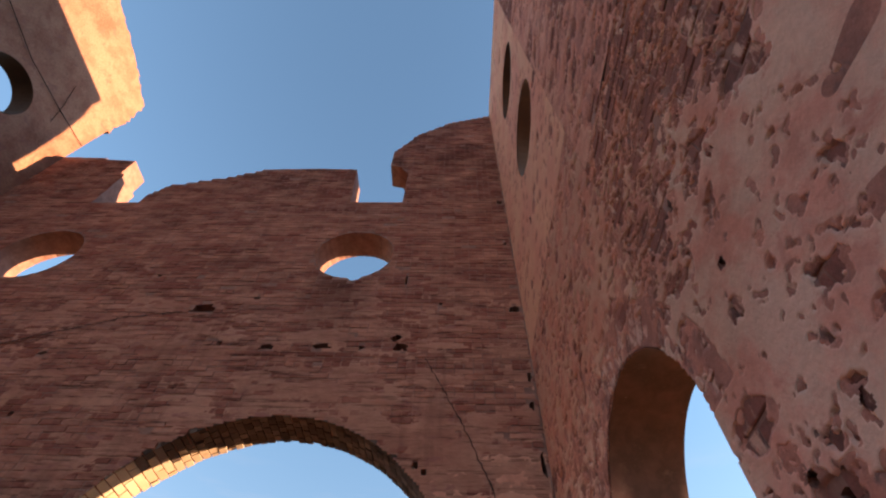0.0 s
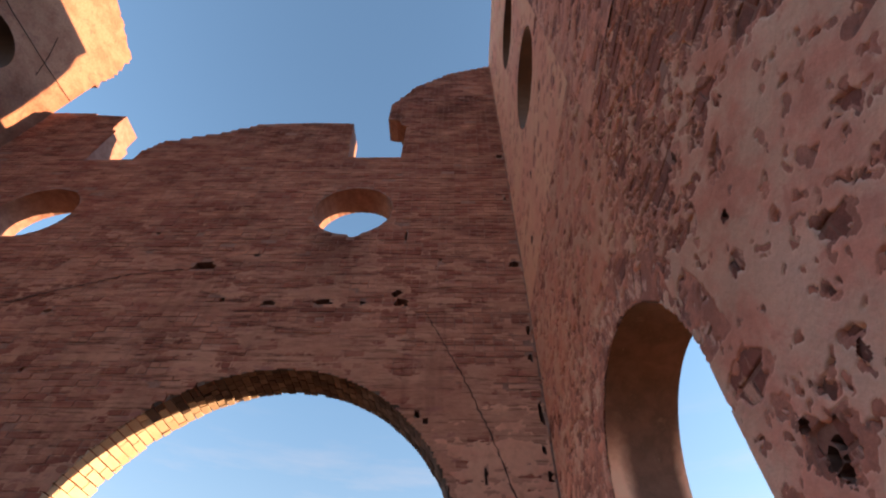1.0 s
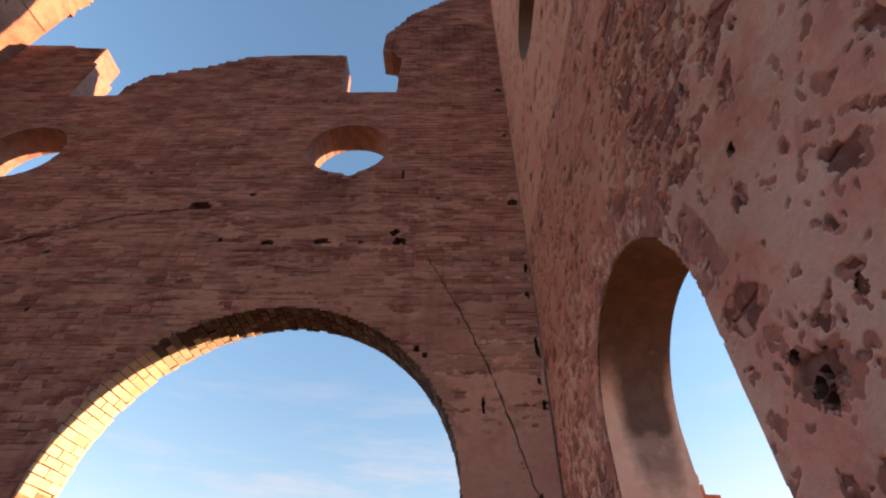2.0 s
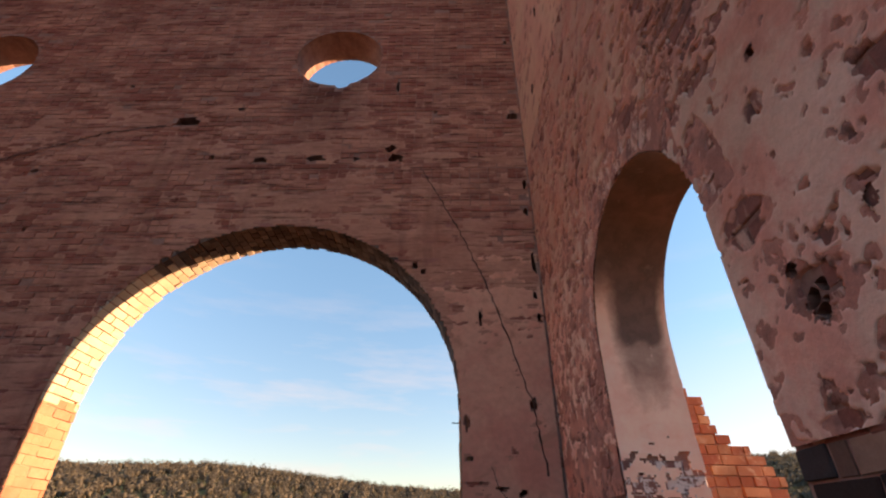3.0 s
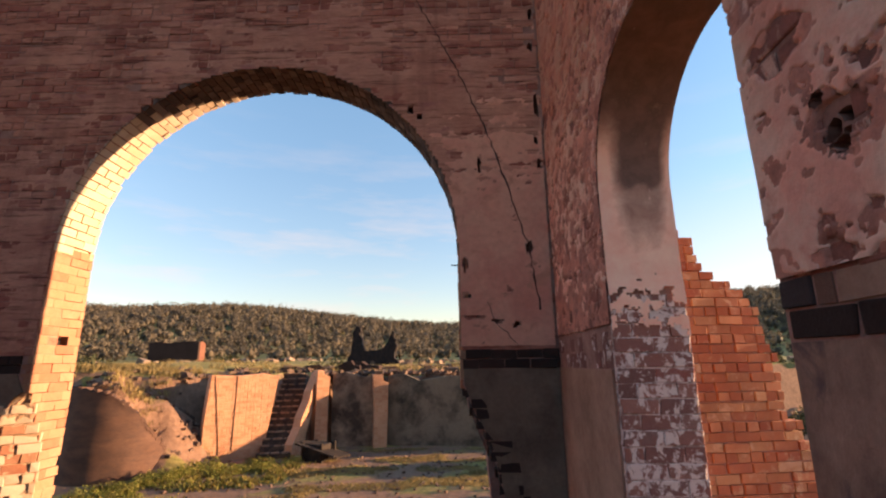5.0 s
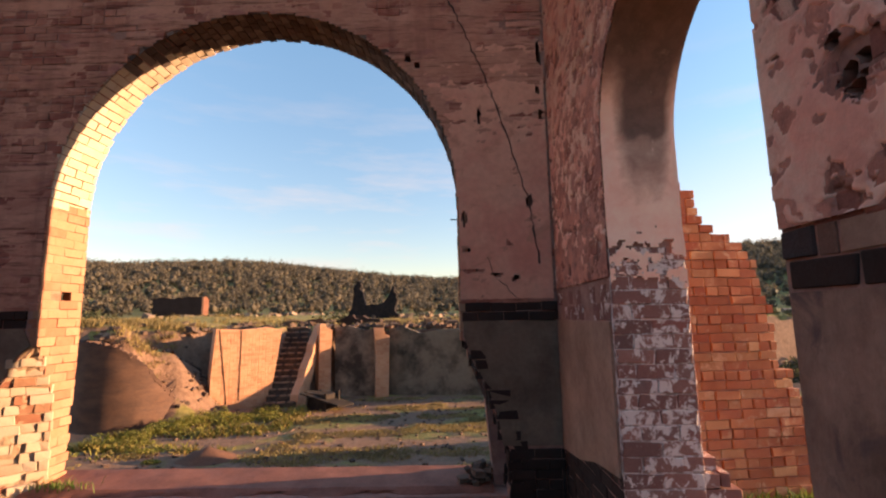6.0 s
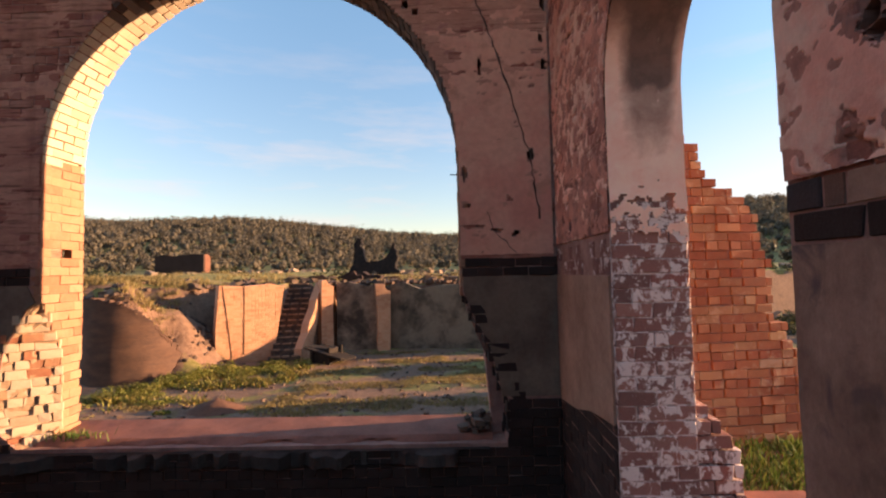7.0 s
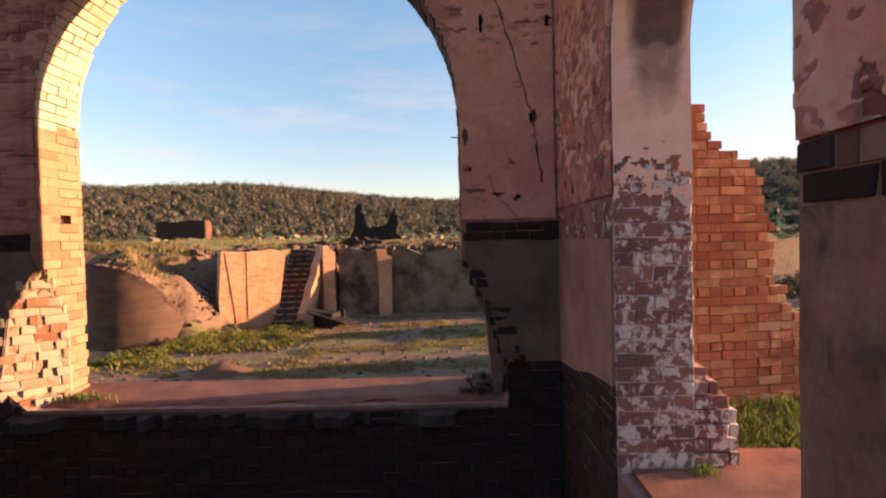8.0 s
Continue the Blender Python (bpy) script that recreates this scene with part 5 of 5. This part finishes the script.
bmesh.ops.create_icosphere(ball, subdivisions=1, radius=1.0)
bv = np.array([v.co[:] for v in ball.verts])
bf = np.array([[v.index for v in f.verts] for f in ball.faces])
ball.free()
lump = bv[None] * (1 + 0.4 * nr.uniform(-1, 1, (len(cn), len(bv), 1))) * np.array([1.15, 1.15, 1.5]) * k + cn[:, None, :3] + np.array([0, 0, 2.6]) * k
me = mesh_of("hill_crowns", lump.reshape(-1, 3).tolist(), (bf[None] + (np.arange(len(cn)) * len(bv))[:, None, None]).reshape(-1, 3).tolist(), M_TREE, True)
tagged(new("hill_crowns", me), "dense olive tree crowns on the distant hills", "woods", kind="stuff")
quad = np.stack([pos - d1, pos - d2 * 0.8, pos + d1, pos + d2 * 0.8], 1).reshape(-1, 3)
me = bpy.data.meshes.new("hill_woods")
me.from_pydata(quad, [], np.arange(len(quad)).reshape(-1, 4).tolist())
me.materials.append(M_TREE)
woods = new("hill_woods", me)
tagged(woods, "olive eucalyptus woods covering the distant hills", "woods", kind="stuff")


# ---------------------------------------------------------------- ruins on the plateau
M_HUT = masonry("hut_brick", [(0.13, 0.06, 0.04), (0.20, 0.085, 0.055), (0.26, 0.11, 0.07)], "object", stain=0.5, bump=0.8)


def hut():
    root = new("ruined_hut")
    tagged(root, "low dark roofless brick hut with one sunlit end", "ruin")
    tops = [(0, 2.3), (1.2, 2.55), (2.6, 2.25), (3.4, 2.5), (4.6, 2.6), (6.2, 2.55)]
    # front wall coloured near-black for its shaded face; the end keeps brick colour
    w1 = slab("wall", [[(0, -0.6), (6.2, -0.6)] + stepped(tops[::-1], seed=4)], "y", 0, 0.4, M_DARKBRICK)
    w2 = slab("wall", [[(0.4, -0.6), (1.9, -0.6), (1.9, 2.3), (1.2, 2.6), (0.4, 2.55)]], "x", 5.8, 6.22, M_HUT)
    for w in (w1, w2):
        w.parent = root
    root.matrix_world = pose(-38.6, 60, 3.45, 0, 0, 3)


hut()


def burnt_mass():
    """A twisted black lump of old furnace iron, with two horns."""
    prof = [(-2.6, 0.0), (-2.5, 0.6), (-2.25, 0.9), (-2.15, 2.2), (-2.2, 2.7), (-2.0, 3.0), (-1.8, 3.25), (-1.45, 3.15), (-1.4, 2.8), (-1.55, 2.6), (-1.3, 2.3), (-1.15, 1.6), (-0.95, 1.2), (-0.5, 1.2), (0.2, 1.2), (0.75, 1.4), (1.0, 1.6), (1.15, 1.8), (1.35, 2.2), (1.6, 2.8), (1.8, 2.75), (1.78, 2.3), (2.0, 2.1), (1.95, 1.8), (2.15, 1.5), (1.95, 1.2), (1.85, 0.6), (2.2, 0.35), (2.35, 0.0)]
    rg2, rings = random.Random(6), []
    fine = []
    for (x0, z0), (x1, z1) in zip(prof, prof[1:]):
        fine += [(x0 + (x1 - x0) * i / 3 + rg2.uniform(-0.05, 0.05), z0 + (z1 - z0) * i / 3 + rg2.uniform(-0.05, 0.05)) for i in range(3)]
    fine.append(prof[-1])
    verts, faces, n = [], [], len(fine)
    for y, s in ((-0.55, 0.86), (-0.3, 0.96), (0.0, 1.0), (0.35, 0.95), (0.6, 0.84)):
        verts += [(x * (0.9 + 0.1 * s), y * (1.3 - 0.22 * z), z * (0.92 + 0.08 * s) * 1.12 - 0.2) for x, z in fine]
    for j in range(4):
        faces += [(j * n + i, j * n + i + 1, (j + 1) * n + i + 1, (j + 1) * n + i) for i in range(n - 1)]
    faces += [tuple(range(n)), tuple(range(5 * n - 1, 4 * n - 1, -1))]
    ob = new("furnace_wreck", mesh_of("furnace_wreck", verts, faces, M_IRON))
    ob.matrix_world = pose(-7.25, 45, height(-7.25, 45) + 0.12)
    tagged(ob, "twisted black lump of burnt iron with two horns", "wreck")


burnt_mass()


def stones(name, spots, mat, seed, label):
    """Loose stones and broken bricks, many in one mesh."""
    rg2, verts, faces = random.Random(seed), [], []
    for x, y, z, s in spots:
        m = Euler((rg2.uniform(-0.4, 0.4), rg2.uniform(-0.4, 0.4), rg2.uniform(0, 3.1))).to_matrix()
        n, sx, sy, sz = len(verts), s * rg2.uniform(0.6, 1.4), s * rg2.uniform(0.5, 1.0), s * rg2.uniform(0.35, 0.7)
        for a, b, c in ((-1, -1, -1), (1, -1, -1), (1, 1, -1), (-1, 1, -1), (-1, -1, 1), (1, -1, 1), (1, 1, 1), (-1, 1, 1)):
            v = m @ Vector((a * sx * rg2.uniform(0.6, 1), b * sy * rg2.uniform(0.6, 1), c * sz * rg2.uniform(0.6, 1)))
            verts.append((x + v.x, y + v.y, z + sz * 0.5 + v.z))
        faces += [(n, n + 3, n + 2, n + 1), (n + 4, n + 5, n + 6, n + 7), (n, n + 1, n + 5, n + 4), (n + 1, n + 2, n + 6, n + 5), (n + 2, n + 3, n + 7, n + 6), (n + 3, n, n + 4, n + 7)]
    ob = new(name, mesh_of(name, verts, faces, mat))
    return tagged(ob, label, kind="stuff")


M_RUBBLE = masonry("rubble", [(0.07, 0.05, 0.04), (0.10, 0.065, 0.05), (0.14, 0.085, 0.062), (0.24, 0.15, 0.11)], "island", stain=0.4, bump=0.8, spread=0.8)
stones("bank_rubble", scatter(520, -11, 3, 17.5, 30, lambda x, y: height(x, y) > 2.1 and noise.noise(Vector((x * 0.7, y * 0.7, 6))) > 0.1, 0.17), M_RUBBLE, 7, "broken masonry strewn along the top of the bank")
stones("coping_rubble", [(x, float(np.interp(x, EDGE_X, EDGE_Y)) + rg.uniform(0.1, 0.8), 2.52 + rg.uniform(0, 0.12), rg.uniform(0.07, 0.2)) for x in [rg.uniform(-7.6, 4.0) for _ in range(170)] if not -6.8 < x < -5.1], M_RUBBLE, 17, "broken coping stones along the edge of the bank")
stones("yard_rubble", scatter(420, -9.5, 1.5, 9.5, 17.5, lambda x, y: True, 0.05), M_RUBBLE, 8, "small stones and brick ends on the yard")
stones("slope_rubble", scatter(260, -12.5, -7.5, 12, 19.5, lambda x, y: 0.4 < height(x, y) < 2.9, 0.09), M_RUBBLE, 9, "stones sliding down the earth slope")
stones("sill_rubble", [(rg.gauss(0.22, 0.07), rg.uniform(4.45, 4.85), 1.49 + abs(rg.gauss(0, 0.03)), rg.uniform(0.025, 0.06)) for _ in range(36)], M_RUBBLE, 10, "broken bricks lying at the end of the sill")
stones("far_rubble", scatter(260, -30, 30, 34, 70, lambda x, y: noise.noise(Vector((x * 0.2, y * 0.2, 6))) > 0.15, 0.35), M_RUIN, 11, "scattered blocks and low ruins on the field")

# timber staging below the stair
staging = new("timber_staging")
staging.matrix_world = pose(-4.35, 15.6, 0, 0, 0, -20)
tagged(staging, "collapsed dark timber staging on the yard", "staging")
for n in range(5):
    bm = bmesh.new()
    bmesh.ops.create_cube(bm, size=1.0, matrix=Matrix.LocRotScale((0.0, 0.2 * n, 0.40 - 0.02 * n), Euler((0.05, 0.24 + rg.uniform(-0.03, 0.03), rg.uniform(-0.05, 0.05))), (1.5, 0.17, 0.05)))
    part("plank", bm, M_WOOD, staging)
for n, (px, py) in enumerate(((-0.55, 0.1), (-0.5, 0.75), (0.15, 0.1), (0.2, 0.75))):
    bm = bmesh.new()
    bmesh.ops.create_cone(bm, cap_ends=True, segments=8, radius1=0.06, radius2=0.05, depth=0.9, matrix=Matrix.Translation((px, py, 0.12)))
    part("post", bm, M_WOOD, staging)

bm = bmesh.new()
bmesh.ops.create_cube(bm, size=1.0, matrix=Matrix.LocRotScale((-0.25, 0.45, 0.22), Euler((0.0, 0.05, 0.04)), (0.75, 0.6, 0.62)))
bmesh.ops.bevel(bm, geom=bm.edges[:], offset=0.02, segments=1, affect="EDGES")
part("crate", bm, M_WOOD, staging, "dark timber crate below the planks")

# unseen low broken walls, added off to the side to cast shade on the yard
free_wall("low_ruin", 1.5, 1.45, 0.4, pose(4.25, 10.5, 0, 0, 0, 80), M_RETAIN, 91, "unseen low brick wall added to shade the yard", outline=[(0, -0.4), (1.5, -0.4), (1.5, 0.75)] + stepped([(1.25, 0.8), (1.0, 1.2), (0.8, 1.5), (0.5, 1.5), (0.2, 1.1), (0, 1.05)], seed=9))
free_wall("low_ruin", 1.9, 1.2, 0.4, pose(4.6, 14.2, 0, 0, 0, 84), M_RETAIN, 93, "unseen low brick wall added to shade the yard", outline=[(0, -0.4), (1.9, -0.4), (1.9, 0.8)] + stepped([(1.6, 0.85), (1.3, 1.1), (0.9, 1.2), (0.4, 0.9), (0, 0.85)], seed=7))
# flat dark remains of walls on top of the bank
for n, (px, py, pw, ph, turn) in enumerate(((-6.9, 21.2, 1.6, 0.42, 12), (-5.6, 22.6, 2.2, 0.5, -8), (-3.6, 23.5, 1.5, 0.35, 20), (-4.9, 20.6, 0.9, 0.55, 5), (-9.2, 24.5, 2.0, 0.4, -4))):
    free_wall("low_ruin", pw, ph, 0.5, pose(px, py, height(px, py) - 0.05, 0, 0, turn), M_DARKBRICK, 101 + 2 * n, "flat dark stump of a wall on the bank", outline=[(0, -0.4), (pw, -0.4), (pw, ph * 0.6), (pw * 0.7, ph * 0.7), (pw * 0.6, ph), (pw * 0.25, ph * 0.9), (0, ph * 0.5)])


# dark scrub on the field beyond the stepped wall and along the foot of the hills
def scrub(name, clumps, label, mat=None, leaf=(0.05, 0.16), count=170):
    """Low bushes of loose leaves."""
    rg2, verts, faces = random.Random(31), [], []
    for cx, cy, rad, h in clumps:
        z0 = height(cx, cy)
        for _ in range(count):
            a, r = rg2.uniform(0, 6.283), rad * math.sqrt(rg2.random())
            p = Vector((cx + r * math.cos(a), cy + r * math.sin(a) * 0.6, z0 + h * rg2.random() * (1 - 0.6 * (r / rad) ** 2)))
            d1, d2 = (Vector([rg2.gauss(0, 1) for _ in range(3)]).normalized() * rg2.uniform(*leaf) * max(1.0, h) for _ in range(2))
            n = len(verts)
            verts += [tuple(p - d1), tuple(p - d2 * 0.6), tuple(p + d1), tuple(p + d2 * 0.6)]
            faces.append((n, n + 1, n + 2, n + 3))
    tagged(new(name, mesh_of(name, verts, faces, mat or M_SCRUB)), label, kind="stuff")


M_SCRUB = leaf_material("dark_scrub", [(0.03, 0.035, 0.018), (0.05, 0.055, 0.025), (0.09, 0.08, 0.035)])
scrub("scrub", [(rg.uniform(0.56, 0.80) * y + rg.uniform(-0.5, 0.5), y, rg.uniform(0.9, 1.6), rg.uniform(0.45, 0.8)) for _ in range(2) for y in (8.6, 9.0, 9.4, 9.8, 10.2, 10.6, 11.0, 11.5, 12.2, 12.8, 13.5, 19, 20, 21, 22, 23, 24, 26, 28, 30, 33)]
      + [(rg.uniform(-0.3, 0.1) * y, y, 1.4, 0.6) for y in (26, 29, 55, 60)] + [(rg.uniform(-0.85, -0.45) * y, y, 1.2, 0.7) for y in (24, 27, 33)], "low dark scrub on the field")

# leafy weeds from the foot of the drum to the stair, and a heap of brown soil
M_LEAFY = leaf_material("leafy_weeds", [(0.08, 0.10, 0.02), (0.15, 0.165, 0.03), (0.28, 0.25, 0.055), (0.18, 0.18, 0.04), (0.34, 0.25, 0.09)])
row_x, row_y = [-8.9, -8.1, -7.8, -7.4, -6.9, -6.0, -5.2], [11.9, 12.3, 13.4, 14.1, 14.6, 14.8, 15.2]
spots = []
for n in range(95):
    f = rg.uniform(0, 6)
    x, y = float(np.interp(f, range(7), row_x)) + rg.gauss(0, 0.34), float(np.interp(f, range(7), row_y)) + rg.gauss(0, 0.42)
    if math.hypot(x - DX, y - DY) > DR + 0.35:
        spots.append((x, y, rg.uniform(0.12, 0.42), rg.uniform(0.07, 0.34)))
scrub("leafy_weeds", spots + [(rg.uniform(-9.0, -6.0), rg.uniform(10.2, 11.6), rg.uniform(0.2, 0.45), rg.uniform(0.06, 0.14)) for _ in range(9)], "leafy yellow-green weeds at the foot of the bank", M_LEAFY, (0.012, 0.036), 260)
M_HEAP = plain("brown_soil", (0.20, 0.095, 0.06), (0.13, 0.065, 0.045), 3.0, bump=1.0)
verts, faces = [], []
for j in range(13):
    for i in range(17):
        x, y = -6.15 + 1.5 * i / 16, 10.1 + 1.0 * j / 12
        e = max(0.0, 1 - math.hypot((x + 5.4) / 0.72, (y - 10.6) / 0.48))
        verts.append((x, y, height(x, y) - 0.03 + 0.30 * e ** 0.8 + 0.03 * noise.noise(Vector((x * 6, y * 6, 1)))))
faces = [(j * 17 + i, j * 17 + i + 1, j * 17 + i + 18, j * 17 + i + 17) for j in range(12) for i in range(16)]
tagged(new("soil_heap", mesh_of("soil_heap", verts, faces, M_HEAP, True)), "low heap of brown soil on the yard", "soil heap", kind="stuff")
